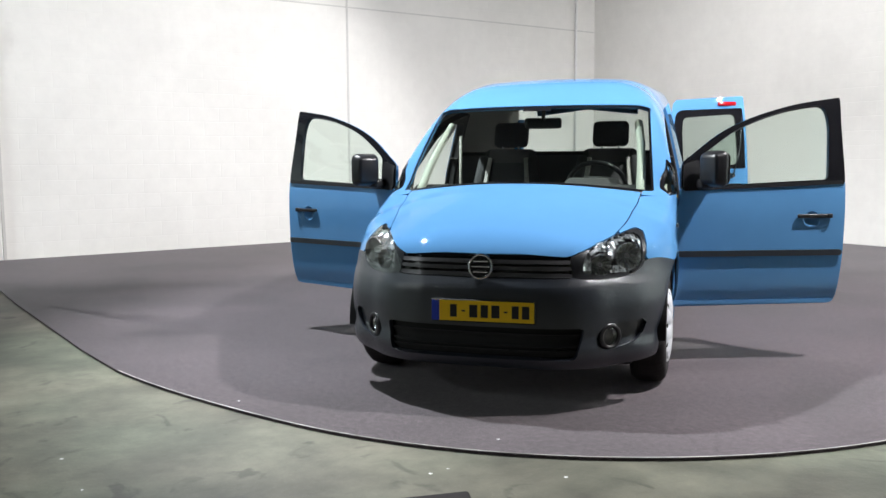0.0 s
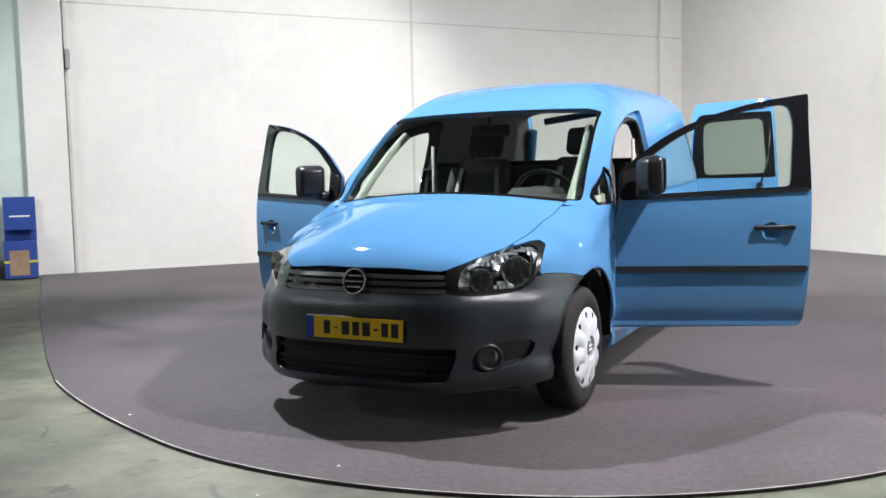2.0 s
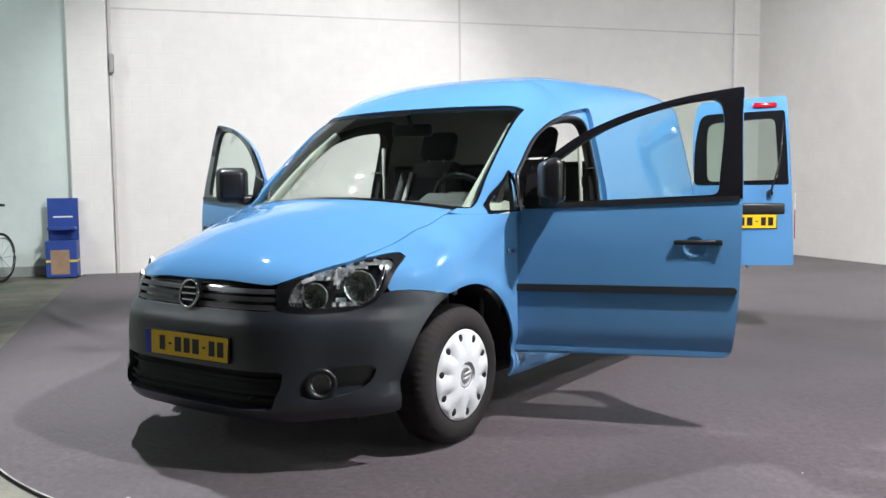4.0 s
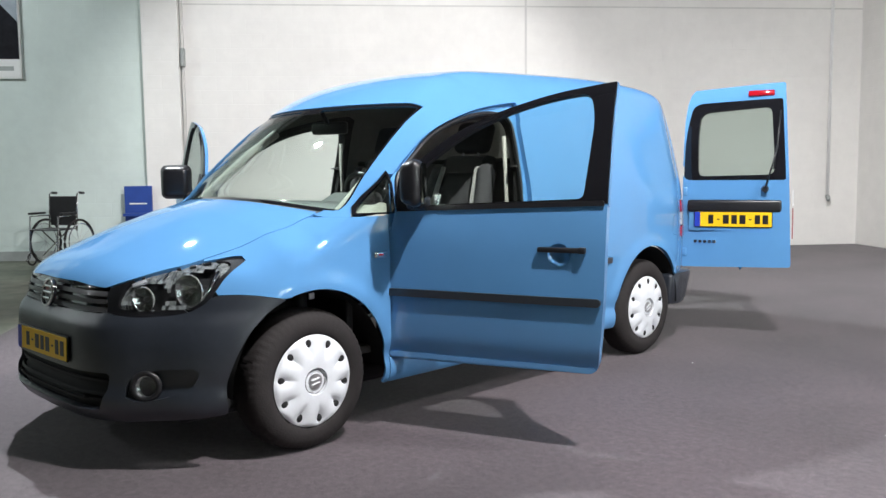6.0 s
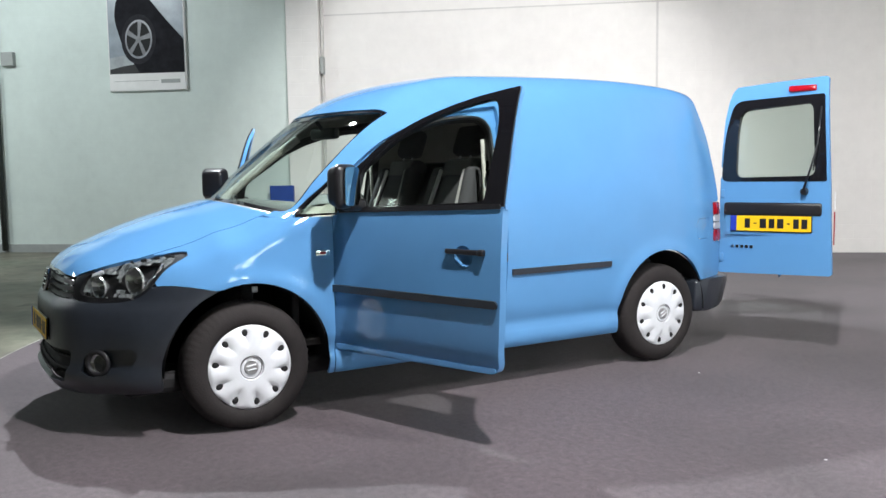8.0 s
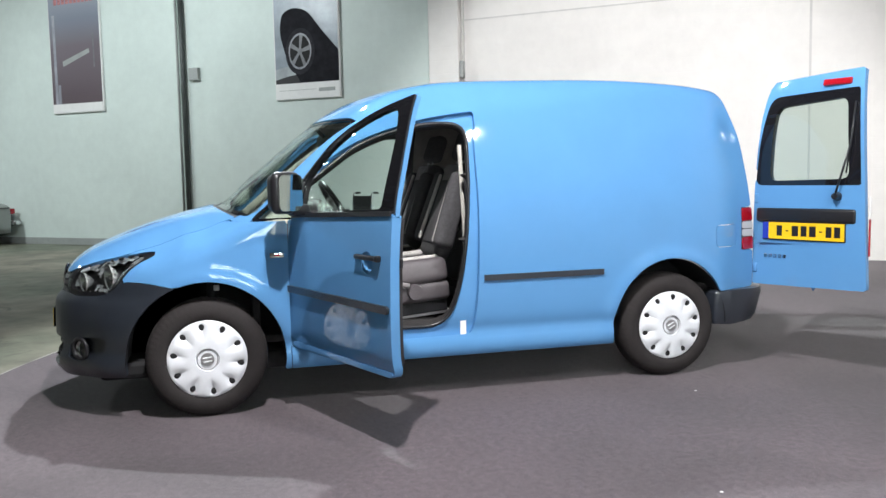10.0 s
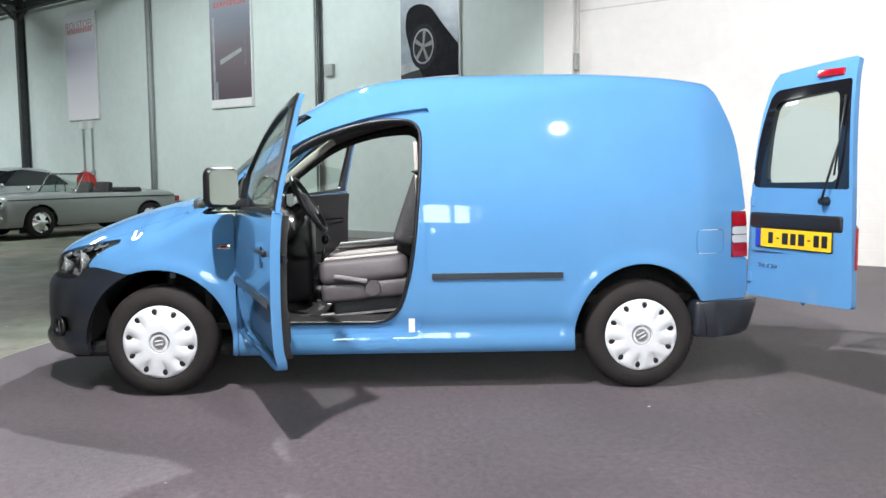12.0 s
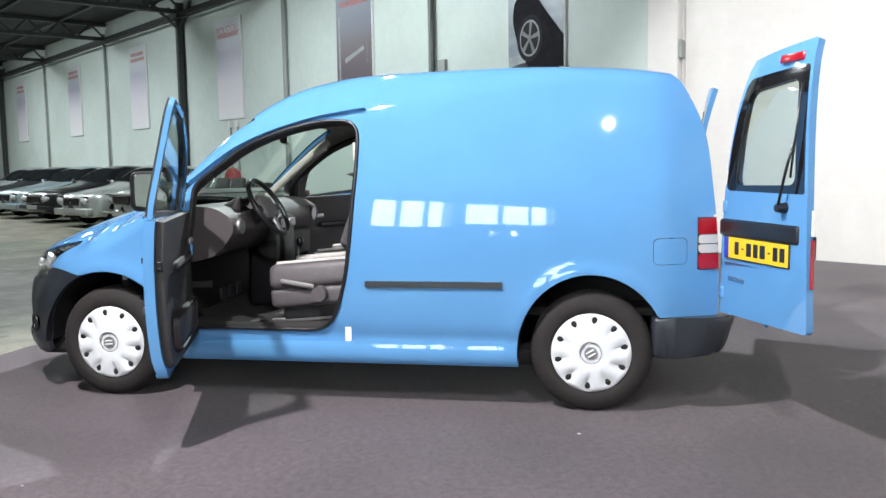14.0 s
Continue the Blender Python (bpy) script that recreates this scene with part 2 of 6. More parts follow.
def tube(points, r, seg=10, closed=False):
    """A round tube along a line of points."""
    pts = [Vector(p) for p in points]
    n = len(pts)
    verts, faces = [], []
    for i, p in enumerate(pts):
        a, b = (pts[i - 1], pts[(i + 1) % n]) if closed else (pts[max(i - 1, 0)], pts[min(i + 1, n - 1)])
        q = (b - a).to_track_quat("Z", "Y")
        for k in range(seg):
            w = 2 * math.pi * k / seg
            verts.append(p + q @ Vector((r * math.cos(w), r * math.sin(w), 0)))
    for i in range(n if closed else n - 1):
        j = (i + 1) % n
        for k in range(seg):
            faces.append((i * seg + k, i * seg + (k + 1) % seg, j * seg + (k + 1) % seg, j * seg + k))
    if not closed:
        faces += [tuple(reversed(range(seg))), tuple(range((n - 1) * seg, n * seg))]
    return verts, faces


def lathe(profile, seg=48, axis="x", wave=None):
    """A body turned about an axis from (along, radius) pairs."""
    verts, faces = [], []
    for i, (a, r) in enumerate(profile):
        for k in range(seg):
            w = 2 * math.pi * k / seg
            aa, rr = (a, r) if wave is None else wave(i, w, a, r)
            c, s = rr * math.cos(w), rr * math.sin(w)
            verts.append((aa, c, s) if axis == "x" else (c, aa, s) if axis == "y" else (c, s, aa))
    for i in range(len(profile) - 1):
        for k in range(seg):
            faces.append((i * seg + k, i * seg + (k + 1) % seg, (i + 1) * seg + (k + 1) % seg, (i + 1) * seg + k))
    return verts, faces


def prism(outline, depth, mat4):
    """An outline in x, y pulled up by depth, then posed."""
    n = len(outline)
    verts = [mat4 @ Vector((x, y, 0)) for x, y in outline] + [mat4 @ Vector((x, y, depth)) for x, y in outline]
    faces = [tuple(reversed(range(n))), tuple(range(n, 2 * n))] + [(i, (i + 1) % n, n + (i + 1) % n, n + i) for i in range(n)]
    return verts, faces


def smooth_line(xs, ys):
    """A smooth curve through the points, for arrays."""
    xs, ys = np.array(xs, float), np.array(ys, float)
    d = np.diff(ys) / np.diff(xs)
    h = np.diff(xs)
    t = np.empty(len(xs))
    t[0], t[-1] = d[0], d[-1]
    t[1:-1] = np.where(d[1:] * d[:-1] > 0, (h[1:] + h[:-1]) / np.where(d[1:] * d[:-1] > 0, h[1:] / np.where(d[:-1] == 0, 1, d[:-1]) + h[:-1] / np.where(d[1:] == 0, 1, d[1:]), 1), 0)

    def value(x):
        x = np.clip(x, xs[0], xs[-1])
        i = np.clip(np.searchsorted(xs, x) - 1, 0, len(h) - 1)
        s = (x - xs[i]) / h[i]
        return ys[i] * (1 + 2 * s) * (1 - s) ** 2 + t[i] * h[i] * s * (1 - s) ** 2 + ys[i + 1] * s * s * (3 - 2 * s) + t[i + 1] * h[i] * s * s * (s - 1)
    return value


def rounded(points, r, seg=6):
    """The outline with its corners rounded; r: one radius or one a corner."""
    out, n = [], len(points)
    rs = r if isinstance(r, (list, tuple)) else [r] * n
    for i, p in enumerate(points):
        p, a, b = Vector(p), Vector(points[i - 1]), Vector(points[(i + 1) % n])
        k = min(rs[i], (a - p).length * 0.48, (b - p).length * 0.48)
        if k <= 0:
            out.append((p.x, p.y))
            continue
        s, e = p + (a - p).normalized() * k, p + (b - p).normalized() * k
        for j in range(seg + 1):
            w = j / seg
            q = s * (1 - w) ** 2 + p * 2 * w * (1 - w) + e * w * w
            out.append((q.x, q.y))
    return out


def inside(p, q, outline):
    """How far the points lie inside an outline (outside: below nought)."""
    o = np.array(outline, float)
    a, b = o, np.roll(o, -1, 0)
    shape = p.shape
    p, q = p.ravel(), q.ravel()
    best, odd = np.full(p.shape, 1e9), np.zeros(p.shape, bool)
    for (ax, ay), (bx, by) in zip(a, b):
        ex, ey = bx - ax, by - ay
        t = np.clip(((p - ax) * ex + (q - ay) * ey) / max(ex * ex + ey * ey, 1e-12), 0, 1)
        best = np.minimum(best, (p - ax - t * ex) ** 2 + (q - ay - t * ey) ** 2)
        cross = (ay > q) != (by > q)
        odd ^= cross & (p < ex * (q - ay) / (ey if abs(ey) > 1e-12 else 1e-12) + ax)
    d = np.sqrt(best)
    return np.where(odd, d, -d).reshape(shape)


def smax(a, b, k):
    h = np.maximum(k - np.abs(a - b), 0) / k
    return np.maximum(a, b) + h * h * k / 4


class Skin:
    """A car's outer skin, given by its top line, half width, nose and tail, met by rays from inside."""

    def __init__(self, top, half, nose, tail, blend, end_blend=0.1):
        self.top, self.half, self.nose, self.tail, self.blend, self.end_blend = top, half, nose, tail, blend, end_blend

    def out(self, x, y, z):
        ax = np.abs(x)
        g = smax(ax - self.half(y, z), z - self.top(ax, y), self.blend(y))
        g = smax(g, self.nose(ax, z) - y, self.end_blend)
        return smax(g, y - self.tail(ax, z), 0.05)

    def meet(self, o, d):
        lo, hi = np.zeros(o.shape[:-1]), np.full(o.shape[:-1], 2.6)
        for _ in range(24):
            mid = (lo + hi) / 2
            p = o + d * mid[..., None]
            far = self.out(p[..., 0], p[..., 1], p[..., 2]) > 0
            hi, lo = np.where(far, mid, hi), np.where(far, lo, mid)
        return o + d * ((lo + hi) / 2)[..., None]

    def round_axis(self, z0):
        """Rays square to a line along the car: places by y and by the angle over the horizon."""
        def at(y, a):
            o = np.stack([np.zeros_like(y), y, np.full_like(y, z0)], -1)
            return self.meet(o, np.stack([np.cos(a), np.zeros_like(y), np.sin(a)], -1))
        return at

    def round_point(self, y0, z0):
        """Rays from one point: places by the angle off straight ahead and by the height angle."""
        def at(a, e):
            o = np.stack([np.zeros_like(a), np.full_like(a, y0), np.full_like(a, z0)], -1)
            return self.meet(o, np.stack([np.sin(a) * np.cos(e), -np.cos(a) * np.cos(e), np.sin(e)], -1))
        return at


GRIDS = {}


def trimmed(at, us, vs, keep):
    """The part of a skin where keep is above nought, cut cleanly along its edge: verts, faces."""
    U, V = np.meshgrid(us, vs, indexing="ij")
    key = (id(at), len(us), len(vs), round(float(us[0] + us[-1] * 3), 5), round(float(vs[0] + vs[-1] * 3), 5))
    if key not in GRIDS:
        GRIDS[key] = at(U, V)
    P = GRIDS[key]
    K = keep(P)
    nu, nv = U.shape
    pos = K > 0
    ids, verts_uv, cuts, cut_id, faces = {}, [], [], {}, []

    def corner(i, j):
        if (i, j) not in ids:
            ids[i, j] = len(verts_uv)
            verts_uv.append((U[i, j], V[i, j]))
        return ids[i, j]

    def cut(a, b):
        key = (a, b) if a < b else (b, a)
        if key not in cut_id:
            cut_id[key] = len(verts_uv)
            verts_uv.append(None)
            p, q = (a, b) if pos[a] else (b, a)
            cuts.append((cut_id[key], U[p], V[p], U[q], V[q]))
        return cut_id[key]

    n4 = pos[:-1, :-1].astype(int) + pos[1:, :-1] + pos[1:, 1:] + pos[:-1, 1:]
    for i, j in np.argwhere(n4 > 0):
        c = [(i, j), (i + 1, j), (i + 1, j + 1), (i, j + 1)]
        if n4[i, j] == 4:
            faces.append([corner(*k) for k in c])
            continue
        f = []
        for k in range(4):
            a, b = c[k], c[(k + 1) % 4]
            if pos[a]:
                f.append(corner(*a))
            if pos[a] != pos[b]:
                f.append(cut(a, b))
        if len(f) > 2:
            faces.append(f)
    if cuts:
        c = np.array([k[1:] for k in cuts])
        lo, hi = np.zeros(len(c)), np.ones(len(c))
        for _ in range(10):
            mid = (lo + hi) / 2
            k = keep(at(c[:, 0] + (c[:, 2] - c[:, 0]) * mid, c[:, 1] + (c[:, 3] - c[:, 1]) * mid)) > 0
            lo, hi = np.where(k, mid, lo), np.where(k, hi, mid)
        for (i, *_), w, r in zip(cuts, lo, c):
            verts_uv[i] = (r[0] + (r[2] - r[0]) * w, r[1] + (r[3] - r[1]) * w)
    if not verts_uv:
        return np.zeros((0, 3)), []
    w = np.array(verts_uv)
    return at(w[:, 0], w[:, 1]), faces


def panel(name, cutout, mats, parent, label="", thick=0.012, offset=0.0, heart=(0, 1.2, 0.8), at=None, move=None, crease=38, rim=0):
    """A trimmed skin as a panel with thickness inwards; offset: metres along its normals."""
    verts, faces = cutout
    me = mesh_of(name, verts, faces, mats)
    n = np.zeros(len(me.vertices) * 3)
    me.vertices.foreach_get("normal", n)
    n, v = n.reshape(-1, 3), np.array(verts)
    if ((v - np.array(heart)) * n).sum() < 0:
        me.flip_normals()
        n = -n
    v = v + n * offset
    if move is not None:
        v = v - np.array(move)
    me.vertices.foreach_set("co", v.ravel())
    me.update()
    ob = new(name, me)
    ob.parent = parent
    if at is not None:
        ob.matrix_local = at
    if thick:
        s = ob.modifiers.new("thickness", "SOLIDIFY")
        s.thickness, s.offset = thick, -1
        if isinstance(mats, (list, tuple)) and len(mats) > 1:
            s.material_offset, s.material_offset_rim = 1, rim
        e = ob.modifiers.new("edges", "EDGE_SPLIT")
        e.split_angle = radians(crease)
    return tagged(ob, label)

# ---- the hall ----
def wall_box(name, u0, u1, v0, v1, z0, z1, mat, label="", bevel=0.0):
    ob = part(name, boxed((u0, v0, z0), (u1, v1, z1), bevel, 1), mat, at=ROOM)
    return tagged(ob, label, kind="structure")


wall_box("ground", -60, 110, -60, 75, -0.30, -0.014, CONCRETE, "worn greenish-grey concrete hall floor")
wall_box("wall_back", -0.6, 9.93, -0.3, 0.0, -0.014, CEIL, WALLW, "white painted masonry wall lit by lamps")
wall_box("wall_posters", 9.93, HALL_U, -0.3, 0.0, -0.014, CEIL, WALLG, "pale greenish-white hall wall with posters")
wall_box("wall_side", -0.6, -0.3, 0.0, HALL_V, -0.014, CEIL, WALLW, "white painted masonry wall")
wall_box("wall_end", HALL_U, HALL_U + 0.3, -0.3, HALL_V + 0.3, -0.014, CEIL, WALLG, "pale hall end wall")
wall_box("ceiling", -0.6, HALL_U + 0.3, -0.3, HALL_V + 0.3, CEIL, CEIL + 0.2, CEILM, "dark hall ceiling")
wall_box("baseboard", 10.56, HALL_U, 0.0, 0.03, -0.014, 0.12, GREYPIPE, "grey skirting along the hall wall")
# the window wall behind
WZ0, WZ1, WU = 1.40, 2.54, [(1.25, 2.90), (3.06, 4.18)]
LOW = [(1.90, 2.20), (2.30, 2.52), (2.76, 2.84)]
cuts = [-0.6, 1.25, 2.90, 3.06, 4.18, HALL_U]
for a, b in zip(cuts[:-1], cuts[1:]):
    if (a, b) in WU:
        if a < 2:
            wall_box("wall_window", a, b, HALL_V, HALL_V + 0.3, -0.014, 1.02, WALLD)
            wall_box("wall_window", a, b, HALL_V, HALL_V + 0.3, 1.24, WZ0, WALLD)
            ends = [a] + [k for q in LOW for k in q] + [b]
            for c, d in zip(ends[::2], ends[1::2]):
                wall_box("wall_window", c, d, HALL_V, HALL_V + 0.3, 1.02, 1.24, WALLD)
        else:
            wall_box("wall_window", a, b, HALL_V, HALL_V + 0.3, -0.014, WZ0 - 0.12, WALLD)
        wall_box("wall_window", a, b, HALL_V, HALL_V + 0.3, WZ1, CEIL, WALLD)
        w = thing("window_1", "white-framed hall window with daylight behind", "window", kind="structure", at=ROOM)
        z0 = WZ0 if a < 2 else WZ0 - 0.12
        for k in range(4):
            x = a + (b - a) * k / 3
            part("window_bar", boxed((x - 0.03, HALL_V + 0.02, z0), (x + 0.03, HALL_V + 0.08, WZ1), 0.005), WHITE, w)
        for z in (z0 + 0.03, WZ1 - 0.03):
            part("window_bar", boxed((a, HALL_V + 0.015, z - 0.035), (b, HALL_V + 0.075, z + 0.035), 0.005), WHITE, w)
        part("pane", boxed((a, HALL_V + 0.05, z0), (b, HALL_V + 0.054, WZ1)), CLEAR, w).visible_shadow = False
    else:
        wall_box("wall_window", a, b, HALL_V, HALL_V + 0.3, -0.014, CEIL, WALLD)
DAYLIGHT = material("bright_day", (0.93, 0.97, 1.0), 0.8, emit=20.0)
wall_box("backdrop", 0.6, 5.4, HALL_V + 0.6, HALL_V + 0.62, 0.5, 3.8, DAYLIGHT, "bright overcast daylight outside")

# pillar between the white wall and the poster wall, joints, pipe
wall_box("pillar", 9.95, 10.46, 0.0, 0.14, -0.014, CEIL, WALLW, "white painted wall pillar", 0.01)
wall_box("trim", 9.90, 9.935, 0.0, 0.05, -0.014, CEIL, PALEJOINT, "grey joint at the pillar")
wall_box("trim", 4.93, 4.96, 0.0, 0.008, -0.014, CEIL, PALEJOINT, "vertical wall joint cover")
wall_box("trim", -0.29, 9.9, 0.0, 0.008, 3.60, 3.62, PALEJOINT, "thin horizontal wall joint")
pipe = thing("wall_pipe", "thin white pipe running down the wall", "pipe")
part("run", tube([uv(0.22, 0.06, 5.5), uv(0.22, 0.06, 0.75)], 0.025, 10), WHITE, pipe, smooth=180)
part("elbow", tube([uv(0.22, 0.06, 0.76), uv(0.22, 0.10, 0.72), uv(0.26, 0.16, 0.71)], 0.032, 10), GREYPIPE, pipe, smooth=180)
bracket = part("pipe_stub", boxed((9.87, 0.05, 2.72), (9.93, 0.16, 2.98), 0.02), GREYPIPE, at=ROOM)
tagged(bracket, "small grey fitting on the pillar edge", "fitting")

# dark floor covering: a strip up to the walls and the round platform under the van
def slab(name, outline, z0, z1, mat, label, m=None):
    v, f = prism(outline, z1 - z0, (m or Matrix()) @ pose(0, 0, z0))
    return tagged(part(name, (v, f), mat), label, kind="structure")


DISC = (0.06, 1.42, 2.83)
rim = lambda w: DISC[2] + 0.20 * max(0.0, 1 - (math.degrees(w) - 226) / 26) ** 2
arc = [(DISC[0] + rim(w) * math.cos(w), DISC[1] + rim(w) * math.sin(w)) for w in np.radians(np.linspace(226, 362, 90))]
lead = [uv(10.36, 0.15), uv(10.27, 4.0), uv(10.16, 6.3), uv(10.10, 7.0)]
edge = [(p.x, p.y) for p in lead] + arc
rest = [uv(3.6, 12.9), uv(-0.28, 12.9), uv(-0.28, 0.02)]
slab("floor", edge + [(p.x, p.y) for p in rest], -0.014, 0.0, CARPET, "dark grey-brown round platform and floor covering")
v, f = [], []
for k, (x, y) in enumerate(edge[3:]):
    q = (Vector((x, y)) - Vector(DISC[:2])).normalized()
    for r in (-0.006, 0.003):
        v.append((x + q.x * r, y + q.y * r, 0.0015))
f = [(2 * k, 2 * k + 1, 2 * k + 3, 2 * k + 2) for k in range(len(edge) - 4)]
tagged(part("trim", (v, f), material("scuffed_edge", (0.34, 0.33, 0.31), 0.6, vary=0.98, scale=2.2), None, smooth=180), "scuffed pale edge of the platform", kind="structure")

# steel columns, downpipes and roof beams down the hall
COLS = (15.42, 20.9, 26.7, 33.1, 40.2, 46.9)
for i, u in enumerate(COLS):
    if i in (2, 5):
        c = thing("steel_column", "dark painted steel column with a bracket under the roof", "column", "hall columns", at=ROOM)
        part("web", boxed((u - 0.03, 0.02, 0), (u + 0.03, 0.22, CEIL - 0.3), 0.004), STEEL, c)
        for v in (0.02, 0.21):
            part("flange", boxed((u - 0.07, v, 0), (u + 0.07, v + 0.02, CEIL - 0.3), 0.004), STEEL, c)
        for k in (-1, 1):
            part("brace", tube([(u, 0.12, CEIL - 1.0), (u + k * 0.75, 0.12, CEIL - 0.35)], 0.05, 8), STEEL, c)
        part("brace", tube([(u, 0.2, CEIL - 1.0), (u, 1.0, CEIL - 0.35)], 0.05, 8), STEEL, c)
    else:
        c = thing("downpipe", "dark grey pipe running down the hall wall", "pipe", "hall pipes", at=ROOM)
        part("run", tube([(u, 0.07, CEIL - 0.4), (u, 0.07, 0.02)], 0.045, 10), STEEL if i < 1 else GREYPIPE, c, smooth=180)
        part("side_run", tube([(u + 0.14, 0.05, CEIL - 0.4), (u + 0.14, 0.05, 0.5)], 0.02, 8), GREYPIPE, c, smooth=180)
for u in (11.5, 15.42, 20.9, 26.7, 33.1, 40.2, 46.9):
    b = thing("roof_truss", "dark steel roof truss under the ceiling", "truss", "roof trusses", at=ROOM)
    part("lower_chord", boxed((u - 0.08, 0.0, CEIL - 0.62), (u + 0.08, HALL_V, CEIL - 0.50), 0.004), STEEL, b)
    part("upper_chord", boxed((u - 0.08, 0.0, CEIL - 0.14), (u + 0.08, HALL_V, CEIL - 0.02), 0.004), STEEL, b)
    for k in range(13):
        part("strut", tube([(u, k, CEIL - 0.58), (u, k + 0.5, CEIL - 0.08)], 0.035, 6), STEEL, b)
        part("strut", tube([(u, k + 0.5, CEIL - 0.08), (u, k + 1.0, CEIL - 0.58)], 0.035, 6), STEEL, b)
for v in (1.5, 3.5, 5.5, 7.5, 9.5):
    part("purlin", boxed((10.6, v - 0.05, CEIL - 0.10), (HALL_U, v + 0.05, CEIL - 0.005)), STEEL, at=ROOM)
    tagged(scene.collection.objects[-1], "dark steel purlin under the hall roof", "beam", "roof beams")
e = part("eaves_beam", boxed((10.55, 0.01, 5.62), (HALL_U, 0.16, 5.76), 0.004), STEEL, at=ROOM)
tagged(e, "dark steel beam along the top of the hall wall", "beam")
e = part("eaves_pipe", tube([(10.6, 0.25, 5.52), (HALL_U, 0.25, 5.52)], 0.035, 8), STEEL, at=ROOM, smooth=180)
tagged(e, "thin dark pipe along the top of the hall wall", "pipe")

# hanging lamps at the places where the light comes from
def lamp_body(eye, target):
    ob = thing("spotlight", "grey spotlight hung from the ceiling", "lamp", "hall spotlights", at=look(eye, target))
    part("housing", lathe([(0.30, 0.02), (0.29, 0.09), (0.10, 0.13), (0.02, 0.15), (0.02, 0.145), (0.10, 0.12)], 24, "z"), STEEL, ob, smooth=40)
    rod_to = look(eye, target).inverted() @ Vector((eye[0], eye[1], CEIL))
    part("hanger", tube([(0, 0, 0.28), rod_to], 0.015, 8), STEEL, ob)


for eye, target, *_ in LAMPS:
    lamp_body(eye, target)
lamp_body(tuple(uv(7.4, 6.2, 5.3)), tuple(uv(7.6, 0.0, 1.0)))
lamp_body(tuple(uv(3.4, 6.2, 5.3)), tuple(uv(3.2, 0.0, 1.4)))
lamp_body(tuple(uv(4.4, 6.3, 4.9)), tuple(uv(-0.3, 4.2, 1.9)))

# posters
def sheet_mat(kind, tone, h):
    """A printed sheet that fades up and down between two tones."""
    m = material("poster_" + kind, tone, 0.35)
    n, l = m.node_tree.nodes, m.node_tree.links
    co, sep, ramp = n.new("ShaderNodeTexCoord"), n.new("ShaderNodeSeparateXYZ"), n.new("ShaderNodeValToRGB")
    q = n.new("ShaderNodeMath")
    q.operation = "DIVIDE"
    q.inputs[1].default_value = h
    if kind == "dark":
        stops = [(0.0, (0.10, 0.075, 0.085)), (0.50, (0.13, 0.105, 0.125)), (0.70, (0.17, 0.19, 0.24)), (0.90, (0.30, 0.34, 0.40))]
    else:
        # pale print with a mauve band; strong light at its foot painted in
        stops = [(0.0, (0.88, 0.87, 0.90)), (0.38, (0.78, 0.75, 0.82)), (0.66, (0.46, 0.46, 0.56)), (0.90, (0.62, 0.66, 0.70))]
    e = ramp.color_ramp.elements
    e[0].position, e[0].color = stops[0][0], (*stops[0][1], 1)
    e[1].position, e[1].color = stops[-1][0], (*stops[-1][1], 1)
    for at, c in stops[1:-1]:
        k = e.new(at)
        k.color = (*c, 1)
    l.new(co.outputs["Object"], sep.inputs[0]), l.new(sep.outputs["Z"], q.inputs[0]), l.new(q.outputs[0], ramp.inputs[0])
    l.new(ramp.outputs[0], n["Principled BSDF"].inputs["Base Color"])
    return m


def lettering(name, words, height, mat, parent, at):
    """Words as a flat mesh in the built-in font."""
    c = bpy.data.curves.new(name, "FONT")
    c.body, c.size, c.align_x, c.extrude = words, height, "CENTER", 0.0006
    o = new(name, c)
    me = bpy.data.meshes.new_from_object(o.evaluated_get(bpy.context.evaluated_depsgraph_get()))
    bpy.data.objects.remove(o)
    me.materials.append(mat)
    t = new(name, me)
    t.parent, t.matrix_local = parent, at
    return t


